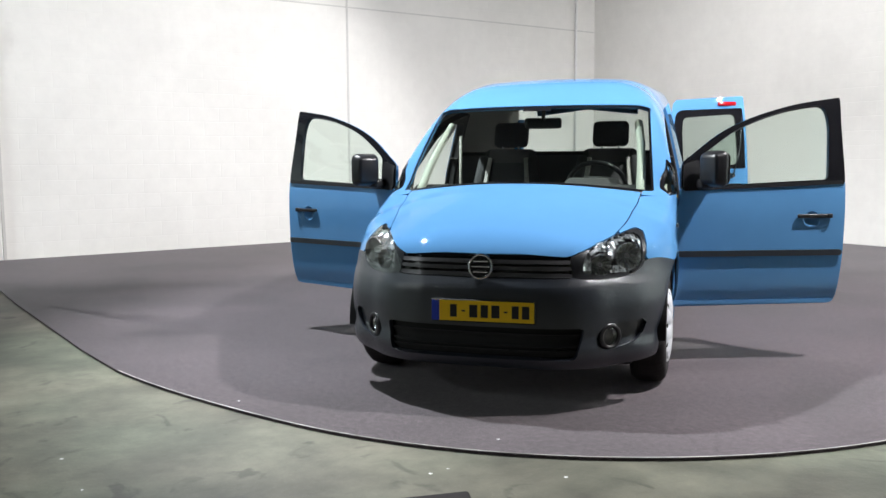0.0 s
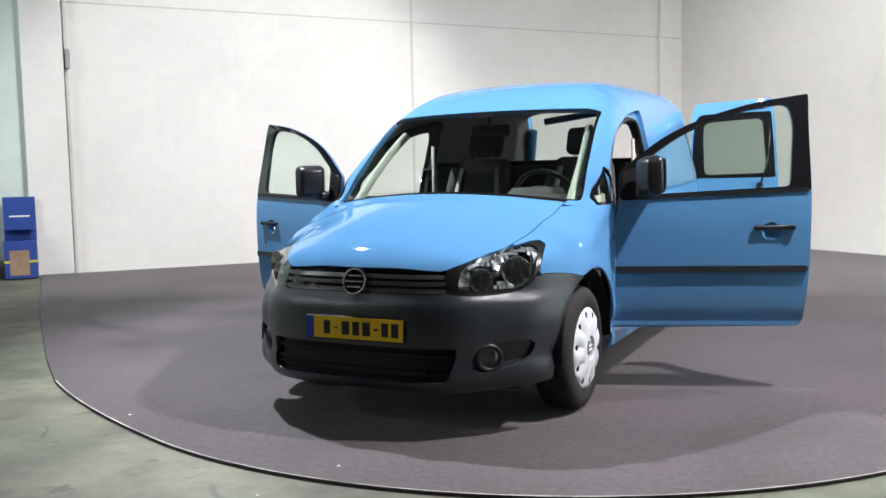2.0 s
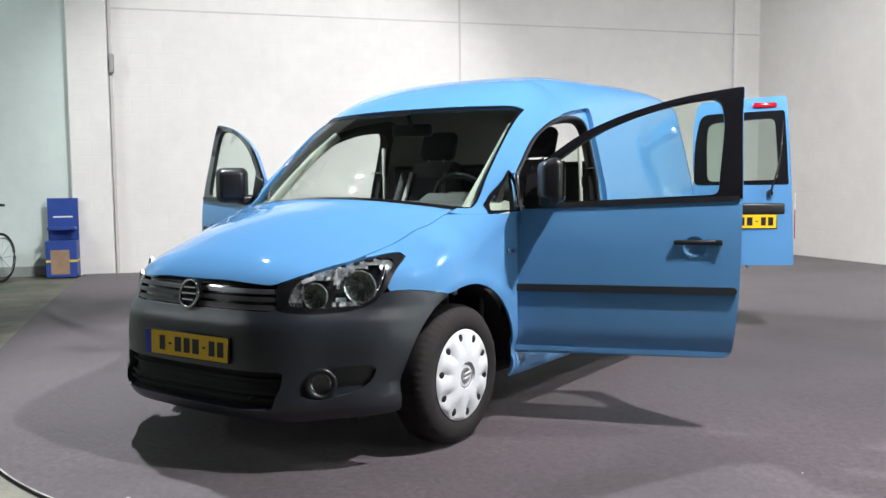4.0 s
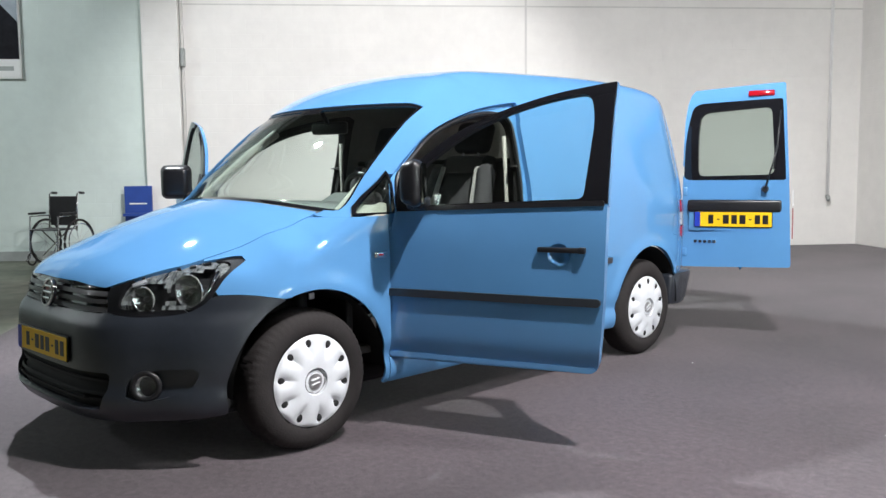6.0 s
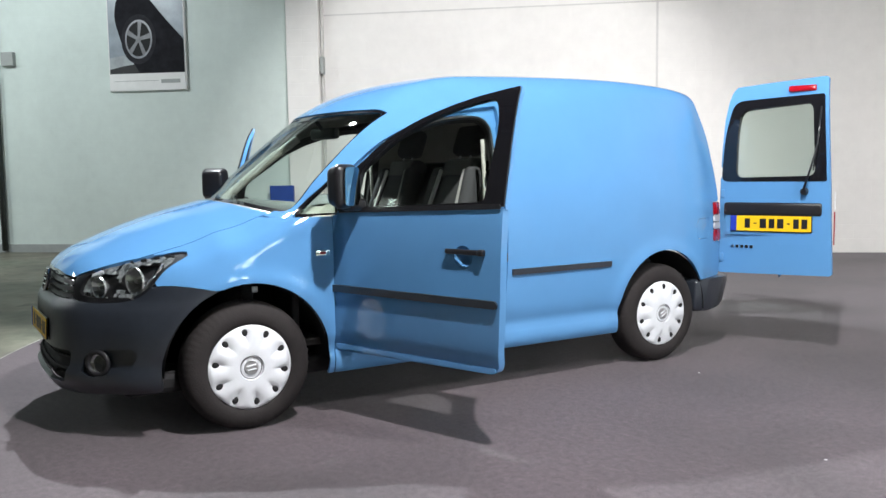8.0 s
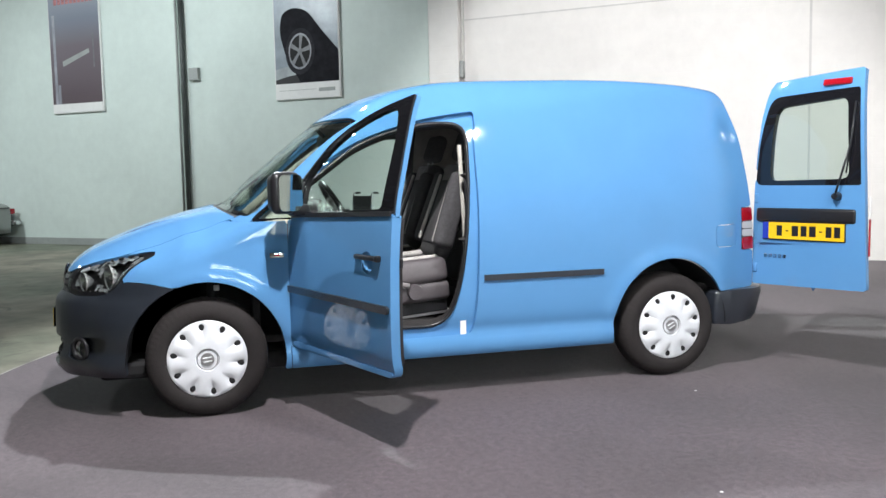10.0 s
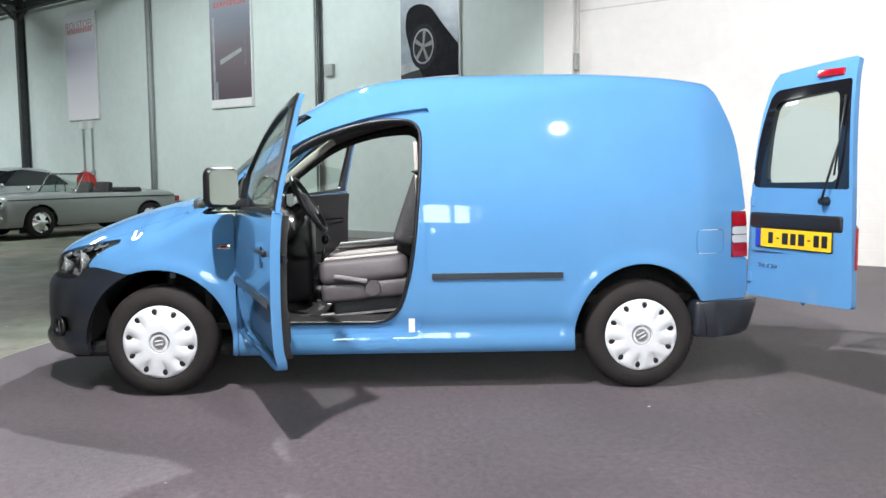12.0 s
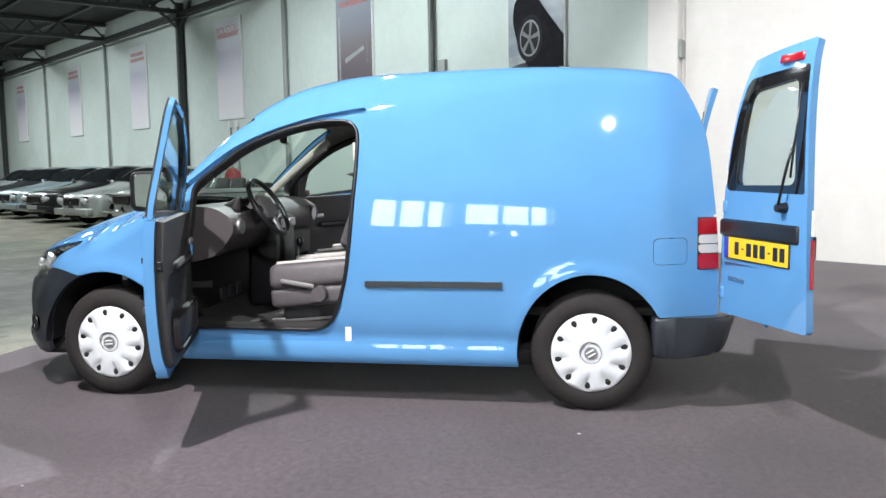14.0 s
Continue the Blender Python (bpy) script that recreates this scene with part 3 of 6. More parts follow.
def poster(u0, u1, z0, z1, kind, words=""):
    p = thing("poster", "tall framed poster showing a car wheel" if kind == "wheel" else "tall pale poster with a red heading", "poster", "wall posters", at=ROOM @ pose((u0 + u1) / 2, 0.0, z0))
    w, h = (u1 - u0) / 2, z1 - z0
    part("frame", boxed((-w, 0.006, 0), (w, 0.05, h), 0.006), WHITE, p)
    if kind == "wheel":
        up = lambda k: Matrix(((1, 0, 0, 0), (0, 0, 1, 0.0545 + 0.0012 * k), (0, 1, 0, 0), (0, 0, 0, 1)))
        ring = lambda r, n=40: [(r * math.cos(a), r * math.sin(a)) for a in np.linspace(0, 2 * math.pi, n, endpoint=False)]
        part("sheet", boxed((-w + 0.02, 0.05, 0.27), (w - 0.02, 0.054, h - 0.02)), material("poster_sky", (0.22, 0.26, 0.30), 0.35, vary=0.35, scale=1.6), p)
        part("footer", boxed((-w + 0.02, 0.05, 0.02), (w - 0.02, 0.056, 0.27)), WHITE, p)
        part("footer_mark", boxed((-w + 0.10, 0.0565, 0.11), (-w + 0.42, 0.058, 0.17)), GREYPIPE, p)
        part("footer_line", boxed((-w + 0.46, 0.0565, 0.150), (w - 0.08, 0.058, 0.157)), GREYPIPE, p)
        part("pale_road", prism(rounded([(w - 0.02, 0.27), (0.15, 0.27), (0.10, 0.60), (w - 0.02, 0.52)], [0, 0.1, 0.1, 0]), 0.001, up(0)), material("poster_road", (0.34, 0.37, 0.39), 0.4, vary=0.3, scale=3), p)
        part("dark_ground", prism(rounded([(w - 0.02, 0.27), (-0.1, 0.27), (0.10, 0.42), (0.34, 0.40), (w - 0.02, 0.34)], [0, 0.0, 0.08, 0.1, 0]), 0.001, up(1)), BLACK, p)
        tyre = rounded([(0.24, 1.54), (0.47, 1.46), (0.53, 1.14), (0.38, 0.64), (0.20, 0.40), (0.12, 0.27), (-w + 0.02, 0.27), (-w + 0.02, 0.78), (-0.30, 1.14), (-0.04, 1.47)], [0.15, 0.2, 0.25, 0.2, 0.05, 0, 0, 0.03, 0.2, 0.2])
        part("tyre_shape", prism(tyre, 0.001, up(2)), material("poster_tyre", (0.014, 0.014, 0.018), 0.8, spec=0.15, vary=0.4, scale=5), p)
        m = Matrix(((0.84, 0.18, 0, 0.12), (0, 0, 1, 0.0582), (-0.28, 1.10, 0, 0.80), (0, 0, 0, 1)))
        part("tyre_wall", prism(ring(0.34), 0.001, m @ pose(0, 0, 0.0002)), material("poster_tyre_wall", (0.026, 0.026, 0.031), 0.8, spec=0.15, vary=0.3, scale=6), p)
        part("rim_shape", prism(ring(0.265), 0.001, m @ pose(0, 0, 0.0012)), material("poster_rim", (0.24, 0.25, 0.28), 0.3, vary=0.4, scale=6), p)
        part("rim_hollow", prism(ring(0.235), 0.001, m @ pose(0, 0, 0.0022)), DARK, p)
        for k in range(5):
            part("spoke_shape", prism([(-0.02, 0.02), (0.02, 0.02), (0.038, 0.24), (-0.038, 0.24)], 0.001, m @ pose(0, 0, 0.0032, 0, 0, 72 * k + 165)), PRINTG, p)
        part("hub_shape", prism(ring(0.05, 20), 0.001, m @ pose(0, 0, 0.0042)), PRINTG, p)
    else:
        tone = {"dark": (0.24, 0.22, 0.25), "pale": (0.82, 0.81, 0.85)}[kind]
        part("sheet", boxed((-w + 0.02, 0.05, 0.02), (w - 0.02, 0.054, h - 0.02)), sheet_mat(kind, tone, h), p)
        if kind == "dark":
            part("footer", boxed((-w + 0.02, 0.054, 0.02), (w - 0.02, 0.056, 0.18)), WHITE, p)
            part("car_edge", prism([(0.32, 0.90), (-0.38, 1.13), (-0.36, 1.21), (0.34, 1.00)], 0.002, Matrix(((1, 0, 0, 0), (0, 0, 1, 0.0545), (0, 1, 0, 0), (0, 0, 0, 1)))), GREYPIPE, p)
            part("lamp_streak", boxed((-0.50, 0.0545, 0.85), (-0.47, 0.056, 1.50)), PRINTG, p)
            for x, z0, z1 in ((0.50, 0.18, 1.9), (0.42, 0.18, 0.55)):
                part("light_streak", boxed((x, 0.0545, z0), (x + 0.07, 0.056, z1)), material("poster_streak", (0.30, 0.31, 0.35), 0.4, vary=0.3, scale=3), p)
        red = REDTXT
        if words:
            lettering("heading", words, 0.27, red, p, Matrix(((-1, 0, 0, 0), (0, 0, 1, 0.0552), (0, 1, 0, h - 0.37), (0, 0, 0, 1))))
        for k, (a, b) in enumerate(((-0.7, 0.78), (-0.78, 0.8))):
            if words and k == 0:
                continue
            x = a * w
            while x < b * w - 0.05:
                part("heading_bar", boxed((x, 0.0545, h - 0.31 - 0.17 * k), (x + 0.075, 0.0562, h - 0.20 - 0.17 * k)), red, p)
                x += 0.105


PRINTG = material("printed_grey", (0.15, 0.155, 0.17), 0.4, vary=0.3, scale=8)
REDTXT = material("poster_red", (0.45, 0.16, 0.17), 0.4, vary=0.5, scale=25)
poster(12.13, 13.43, 2.56, 5.15, "wheel")
poster(17.40, 18.74, 2.58, 5.15, "dark")
for u in (23.15, 29.5, 35.9, 43.2):
    poster(u, u + 1.42, 2.56, 5.18, "pale", "ROLSTOEL" if u < 25 else "")
e = part("wall_box", boxed((15.08, 0.0, 3.02), (15.30, 0.08, 3.24), 0.01), GREYPIPE, at=ROOM)
tagged(e, "small grey electrical box on the wall", "electrical box")
for u in (23.55, 23.95):
    c = thing("wall_socket_drop", "white socket box with a cable pipe on the wall", "socket", "socket boxes", at=ROOM)
    part("socket", boxed((u - 0.08, 0, 2.34), (u + 0.08, 0.08, 2.53), 0.01), WHITE, c)
    part("conduit", tube([(u, 0.03, 2.34), (u, 0.03, 1.3)], 0.022, 8), GREYPIPE, c)
    part("switch", boxed((u - 0.05, 0, 1.18), (u + 0.05, 0.07, 1.30), 0.01), GREYPIPE, c)
reel = thing("hose_reel", "round red fire hose reel on the wall", "hose reel", at=ROOM @ pose(23.75, 0.0, 0.95))
part("drum", lathe([(0.02, 0.02), (0.02, 0.30), (0.05, 0.32), (0.20, 0.32), (0.22, 0.30), (0.22, 0.02)], 32, "y"), material("red_enamel", (0.45, 0.02, 0.02), 0.35, vary=0.1), reel, smooth=40)
part("spindle", rod(bmesh.new(), (0, 0.0, 0), (0, 0.26, 0), 0.05), STEEL, reel, smooth=40)

# ---- the van ----
van = thing("van", "light blue panel van with its front and rear doors open", "van")
TOPLINE = smooth_line([-0.84, -0.80, -0.77, -0.70, -0.55, -0.40, -0.20, 0.0, 0.10, 0.25, 0.45, 0.62, 0.74, 0.88, 1.10, 1.40, 1.80, 2.30, 2.80, 3.10, 3.30, 3.45],
                      [0.60, 0.70, 0.77, 0.828, 0.90, 0.96, 1.025, 1.075, 1.10, 1.225, 1.395, 1.53, 1.608, 1.68, 1.752, 1.798, 1.815, 1.824, 1.805, 1.766, 1.713, 1.657])
CROWN = smooth_line([-0.8, -0.5, -0.25, 0.1, 0.5, 0.9, 1.3, 3.4], [0.10, 0.13, 0.125, 0.05, 0.02, 0.02, 0.035, 0.05])
BOW = smooth_line([-0.1, 0.05, 0.9, 1.4], [0.0, 0.12, 0.12, 0.0])
WIDE = smooth_line([0.18, 0.22, 0.25, 0.295, 0.315, 0.332, 0.375, 0.40, 0.44, 0.5, 0.7, 0.85, 1.0, 1.1, 1.3, 1.5, 1.6, 1.75, 1.9], [0.80, 0.85, 0.871, 0.876, 0.873, 0.862, 0.861, 0.869, 0.878, 0.884, 0.892, 0.891, 0.883, 0.871, 0.828, 0.781, 0.756, 0.717, 0.675])
TAPER = smooth_line([-0.85, -0.5, -0.25, 0.0, 2.3, 2.7, 3.0, 3.2, 3.42], [-0.17, -0.06, -0.022, 0.0, 0.0, -0.005, -0.019, -0.085, -0.175])
NOSEY = smooth_line([0.15, 0.20, 0.225, 0.26, 0.30, 0.325, 0.35, 0.45, 0.55, 0.59, 0.615, 0.645, 0.66, 0.72, 0.78, 0.85, 1.2], [-0.755, -0.79, -0.812, -0.834, -0.84, -0.836, -0.822, -0.822, -0.819, -0.817, -0.81, -0.785, -0.779, -0.770, -0.758, -0.71, -0.3])
NOSEC = smooth_line([0.2, 0.5, 0.62, 0.9], [1.0, 1.0, 1.12, 1.2])
NOSEX = smooth_line([0.0, 0.3, 0.45, 0.55, 0.64, 0.72, 0.80, 0.87, 0.95, 1.1], [0.0, 0.012, 0.052, 0.112, 0.195, 0.262, 0.335, 0.42, 0.56, 0.9])
TAILY = smooth_line([0.2, 0.5, 0.8, 1.0, 1.13, 1.38, 1.60, 1.70, 1.76, 1.84], [3.31, 3.317, 3.312, 3.300, 3.287, 3.258, 3.175, 3.11, 3.03, 2.89])



def flare(y, z):
    a, b = np.hypot(y, z - 0.305) - 0.425, np.hypot(y - 2.681, (z - 0.305) * 0.95) - 0.40
    up = np.clip((z - 0.25) / 0.15, 0, 1)
    return up * (0.016 * np.exp(-(a / 0.05) ** 2) + 0.014 * np.exp(-(b / 0.045) ** 2))


skin = Skin(lambda ax, y: TOPLINE(y - BOW(y) * (ax / 0.65) ** 2) - CROWN(y) * (ax / 0.66) ** 2.3,
            lambda y, z: WIDE(z) + TAPER(y) + flare(y, z),
            lambda ax, z: NOSEY(z) + NOSEC(z) * NOSEX(ax),
            lambda ax, z: np.full_like(ax, 3.6),
            lambda y: np.interp(y, [-0.5, 0.2, 0.5, 1.2, 2.6], [0.09, 0.07, 0.07, 0.28, 0.07]), 0.09)
along, ahead = skin.round_axis(1.0), skin.round_point(0.55, 0.62)
YS, AS = np.arange(0.08, 3.44, 0.02), np.radians(np.arange(-50, 230.1, 1.0))
EZ, EE = np.radians(np.arange(-112, 112.1, 1.25)), np.radians(np.arange(-44, 64, 1.1))

DOOR = rounded([(0.432, 0.335), (1.446, 0.345), (1.475, 0.60), (1.487, 1.0), (1.487, 1.42), (1.495, 1.592), (1.42, 1.583), (1.20, 1.551), (0.94, 1.476), (0.74, 1.388), (0.49, 1.20), (0.485, 1.03), (0.44, 0.86), (0.428, 0.6)],
               [0.04, 0.05, 0.3, 0.3, 0.3, 0.012, 0.1, 0.2, 0.2, 0.2, 0.03, 0.06, 0.2, 0.2])
HOLE = rounded([(0.47, 0.405), (1.30, 0.398), (1.385, 0.66), (1.42, 0.92), (1.448, 1.275), (1.450, 1.520), (1.24, 1.527), (1.03, 1.482), (0.82, 1.405), (0.53, 1.19), (0.515, 1.03), (0.48, 0.8)],
               [0.05, 0.14, 0.2, 0.2, 0.2, 0.10, 0.1, 0.2, 0.2, 0.05, 0.06, 0.2])
PANE = rounded([(0.60, 1.062), (1.378, 1.096), (1.408, 1.43), (1.385, 1.545), (1.20, 1.523), (1.00, 1.466), (0.82, 1.388), (0.62, 1.245)], [0.02, 0.03, 0.2, 0.07, 0.1, 0.2, 0.2, 0.03])
QUART = rounded([(0.245, 1.022), (0.478, 1.022), (0.482, 1.225)], [0.015, 0.01, 0.01])
QPANE = rounded([(0.272, 1.031), (0.468, 1.031), (0.472, 1.208)], 0.008)
FLAP = rounded([(2.985, 0.765), (3.155, 0.765), (3.155, 0.90), (2.985, 0.90)], 0.03)
HEADL = rounded([(0.448, 0.653), (0.565, 0.637), (0.660, 0.643), (0.720, 0.662), (0.757, 0.70), (0.768, 0.752), (0.763, 0.797), (0.742, 0.848), (0.722, 0.866), (0.685, 0.870), (0.63, 0.850), (0.56, 0.822), (0.50, 0.787), (0.428, 0.757)], [0.01, 0.05, 0.05, 0.03, 0.03, 0.03, 0.03, 0.02, 0.015, 0.02, 0.05, 0.05, 0.05, 0.01])
LENSO = rounded([(0.486, 0.675), (0.579, 0.661), (0.705, 0.670), (0.745, 0.706), (0.754, 0.748), (0.738, 0.828), (0.690, 0.858), (0.571, 0.822), (0.503, 0.779), (0.492, 0.742)], [0.02, 0.05, 0.03, 0.03, 0.03, 0.03, 0.02, 0.04, 0.03, 0.03])
HOODX = smooth_line([-0.85, -0.5, -0.24, 0.0, 0.25], [0.50, 0.59, 0.648, 0.682, 0.70])


def cowl(x):
    return 0.055 + 0.115 * (np.abs(x) / 0.68) ** 2


def arch(p, y0, ra, rb):
    return 1.0 - np.hypot((p[..., 1] - y0) / ra, (p[..., 2] - 0.305) / rb)


def k_glass(p):
    x = np.abs(p[..., 0])
    return np.minimum(np.minimum(p[..., 1] - cowl(x) - 0.03, 0.675 + 0.14 * (x / 0.64) ** 2 - p[..., 1]), np.minimum(0.752 - 0.125 * (p[..., 2] - 1.09) - x, p[..., 2] - 0.95))


def k_under(p):
    x = np.abs(p[..., 0])
    return np.minimum(HOODX(p[..., 1]) + 0.004 - x, cowl(x) + 0.031 - p[..., 1])


def k_side(p, outline):
    return inside(p[..., 1], p[..., 2], outline)


def k_quart(p, outline):
    return np.minimum(inside(p[..., 1], p[..., 2], outline), np.abs(p[..., 0]) - 0.788)


def k_front(p, outline):
    return np.where(p[..., 1] < 0.1, inside(np.abs(p[..., 0]), p[..., 2], outline), -1.0)


def k_head(p):
    return k_front(p, HEADL)


def k_bump_top(p):
    return np.where(np.abs(p[..., 0]) < 0.44, 0.652, np.interp(p[..., 1], [-0.735, -0.72, -0.656, -0.546, -0.48, -0.39, -0.337, -0.258, -0.2, -0.15], [0.652, 0.66, 0.665, 0.68, 0.70, 0.722, 0.722, 0.712, 0.70, 0.69]))


def k_tail(p):
    return TAILY(p[..., 2]) - p[..., 1]


def k_lamp(p):
    return np.minimum(np.minimum(p[..., 1] - 3.205, p[..., 2] - 0.735), 1.0 - p[..., 2])


def low(*k):
    return np.minimum.reduce(np.broadcast_arrays(*k))


def k_shell(p):
    y, z = p[..., 1], p[..., 2]
    slit = np.maximum(np.maximum(np.abs(y - 1.497) - 0.0022, z - 1.585), 0.31 - z)
    left_flap = np.where(p[..., 0] > 0, -k_side(p, FLAP), 1.0)
    return low(np.maximum(y - 0.434, z - 1.016), -k_glass(p) - 0.002, -k_side(p, DOOR), -k_quart(p, QUART) - 0.001, -k_under(p), k_tail(p), z - 0.225,
               -arch(p, 2.681, 0.378, 0.412), -k_lamp(p), -np.minimum(y - 2.99, 0.50 - z), slit, left_flap)


LINER = material("pale_grey_lining", (0.25, 0.24, 0.22), 0.8, vary=0.1, scale=20, bump=0.3, bump_scale=300)
panel("body_shell", trimmed(along, YS, AS, k_shell), [PAINT, LINER], van, thick=0.03)
panel("windscreen", trimmed(along, np.arange(0.06, 0.90, 0.02), AS, lambda p: k_glass(p) + 0.012), CLEAR, van, "tinted windscreen glass with dark upper band", thick=0.005, offset=-0.010)


def k_band(p):
    x = np.abs(p[..., 0])
    top = 0.675 + 0.14 * (x / 0.64) ** 2 - p[..., 1]
    deep = np.where(x < 0.09, 0.045, 0.016)
    inner = low(k_glass(p) - 0.012, top - deep, p[..., 1] - cowl(x) - 0.050)
    return low(k_glass(p) + 0.010, -inner)


panel("windscreen_border", trimmed(along, np.arange(0.06, 0.90, 0.008), np.radians(np.arange(2, 178.1, 0.6)), k_band), GLOSS, van, "black printed border of the windscreen", thick=0.0, offset=-0.006)
panel("cowl", trimmed(ahead, EZ, np.radians(np.arange(20, 64, 1.1)), lambda p: low(k_under(p) - 0.002, p[..., 1] - cowl(p[..., 0]) + 0.012, p[..., 2] - 0.95)), BLACK, van, offset=-0.008)

HOODF = lambda p: np.interp(np.abs(p[..., 0]), [0, 0.2, 0.43, 0.50, 0.56, 0.63, 0.69, 0.75], [0.766, 0.768, 0.753, 0.770, 0.806, 0.835, 0.850, 0.855])
panel("hood", trimmed(ahead, EZ, EE, lambda p: low(HOODX(p[..., 1]) - np.abs(p[..., 0]) - 0.0025, cowl(p[..., 0]) - p[..., 1] - 0.003, p[..., 2] - HOODF(p), -k_head(p) - 0.002)), [PAINT, DARK], van, thick=0.02)
panel("fender", trimmed(ahead, EZ, EE, lambda p: low(p[..., 0], np.abs(p[..., 0]) - HOODX(p[..., 1]) - 0.0025, 0.43 - p[..., 1], 1.0155 - p[..., 2], p[..., 2] - k_bump_top(p) - np.where(p[..., 1] < -0.02, 0.002, -2),
                                                     -arch(p, 0.0, 0.405, 0.412), -k_head(p), p[..., 2] - 0.225, p[..., 1] + np.where(np.abs(p[..., 0]) < 0.5, 0.5, 1))), [PAINT, DARK], van)
panel("fender", trimmed(ahead, EZ, EE, lambda p: low(-p[..., 0], np.abs(p[..., 0]) - HOODX(p[..., 1]) - 0.0025, 0.43 - p[..., 1], 1.0155 - p[..., 2], p[..., 2] - k_bump_top(p) - np.where(p[..., 1] < -0.02, 0.002, -2),
                                                     -arch(p, 0.0, 0.405, 0.412), -k_head(p), p[..., 2] - 0.225, p[..., 1] + np.where(np.abs(p[..., 0]) < 0.5, 0.5, 1))), [PAINT, DARK], van)

INTAKE = rounded([(-0.47, 0.262), (0.47, 0.262), (0.505, 0.415), (-0.505, 0.415)], 0.025)
FOG = rounded([(0.552, 0.36), (0.585, 0.42), (0.668, 0.431), (0.776, 0.438), (0.780, 0.412), (0.755, 0.355), (0.72, 0.330), (0.61, 0.298), (0.562, 0.318)], [0.03, 0.03, 0.05, 0.01, 0.02, 0.03, 0.03, 0.03, 0.02])


def k_fog(p):
    return np.minimum(k_front(p, FOG), -0.40 - p[..., 1])


def k_intake(p):
    return np.where(p[..., 1] < -0.3, inside(p[..., 0], p[..., 2], INTAKE), -1.0)


panel("front_bumper", trimmed(ahead, EZ, EE, lambda p: low(k_bump_top(p) - p[..., 2], p[..., 2] - np.interp(p[..., 1], [-0.7, -0.3], [0.212, 0.245]), -0.03 - p[..., 1], -arch(p, 0.0, 0.405, 0.412), -k_intake(p), -k_fog(p), -k_head(p))),
      PLASTIC, van, "unpainted dark grey plastic bumper", thick=0.025)
panel("lower_grille", trimmed(ahead, EZ, EE, lambda p: k_intake(p) + 0.012), DARK, van, offset=-0.035)
for z in (0.30, 0.338, 0.376):
    panel("grille_slat", trimmed(ahead, EZ, np.radians(np.arange(-32, -6, 0.18)), lambda p, z=z: low(k_intake(p) + 0.004, 0.005 - np.abs(p[..., 2] - z))), DARK, van, thick=0.012, offset=-0.020)
panel("grille", trimmed(ahead, EZ, EE, lambda p: low(HOODF(p) - 0.001 - p[..., 2], p[..., 2] - 0.645, 0.53 - np.abs(p[..., 0]), -0.3 - p[..., 1], -k_head(p))), GLOSS, van, offset=-0.022)
for z in (0.667, 0.699, 0.731):
    panel("grille_slat", trimmed(ahead, EZ, np.radians(np.arange(-3, 12, 0.16)), lambda p, z=z: low(0.50 - np.abs(p[..., 0]), 0.0095 - np.abs(p[..., 2] - z), -0.3 - p[..., 1], -k_head(p) - 0.004)), SLAT, van, thick=0.016, offset=-0.004)
panel("grille_trim", trimmed(ahead, EZ, np.radians(np.arange(-3, 12, 0.3)), lambda p: low(0.53 - np.abs(p[..., 0]), 0.006 - np.abs(p[..., 2] - 0.7585), -0.3 - p[..., 1], -k_head(p) - 0.002)), GLOSS, van, thick=0.02, offset=-0.003)


def nose_pose(x, z, out=0.0):
    """A pose on the nose, its z axis out of the skin."""
    def y_at(a, b):
        o = np.array([[a, 0.5, b]])
        return float(skin.meet(o, np.array([[0.0, -1.0, 0.0]]))[0, 1])
    y, e = y_at(x, z), 0.004
    p, tx, tz = Vector((x, y, z)), Vector((2 * e, y_at(x + e, z) - y_at(x - e, z), 0)), Vector((0, y_at(x, z + e) - y_at(x, z - e), 2 * e))
    n = tx.cross(tz).normalized()
    n = n if n.y < 0 else -n
    right = Vector((0, 0, 1)).cross(n).normalized()
    m = Matrix((right, n.cross(right), n)).transposed().to_4x4()
    return Matrix.Translation(p + n * out) @ m


# round emblem on the grille: a plain chrome ring and bars on a dark disc
m = nose_pose(0, 0.703, 0.004)
emblem = part("emblem", rod(bmesh.new(), (0, 0, 0), (0, 0, 0.012), 0.062, 0.060, 40), GLOSS, van, "round chrome emblem", 35, m)
part("ring", tube([(0.058 * math.cos(w), 0.058 * math.sin(w), 0.014) for w in np.linspace(0, 2 * math.pi, 40, endpoint=False)], 0.006, 8, True), CHROME, emblem, smooth=180)
for a, b in (((-0.036, 0.026), (0.036, 0.026)), ((-0.046, 0.0), (0.046, 0.0)), ((-0.036, -0.026), (0.036, -0.026))):
    part("bar", rod(bmesh.new(), (*a, 0.013), (*b, 0.013), 0.006, seg=8), CHROME, emblem, smooth=60)


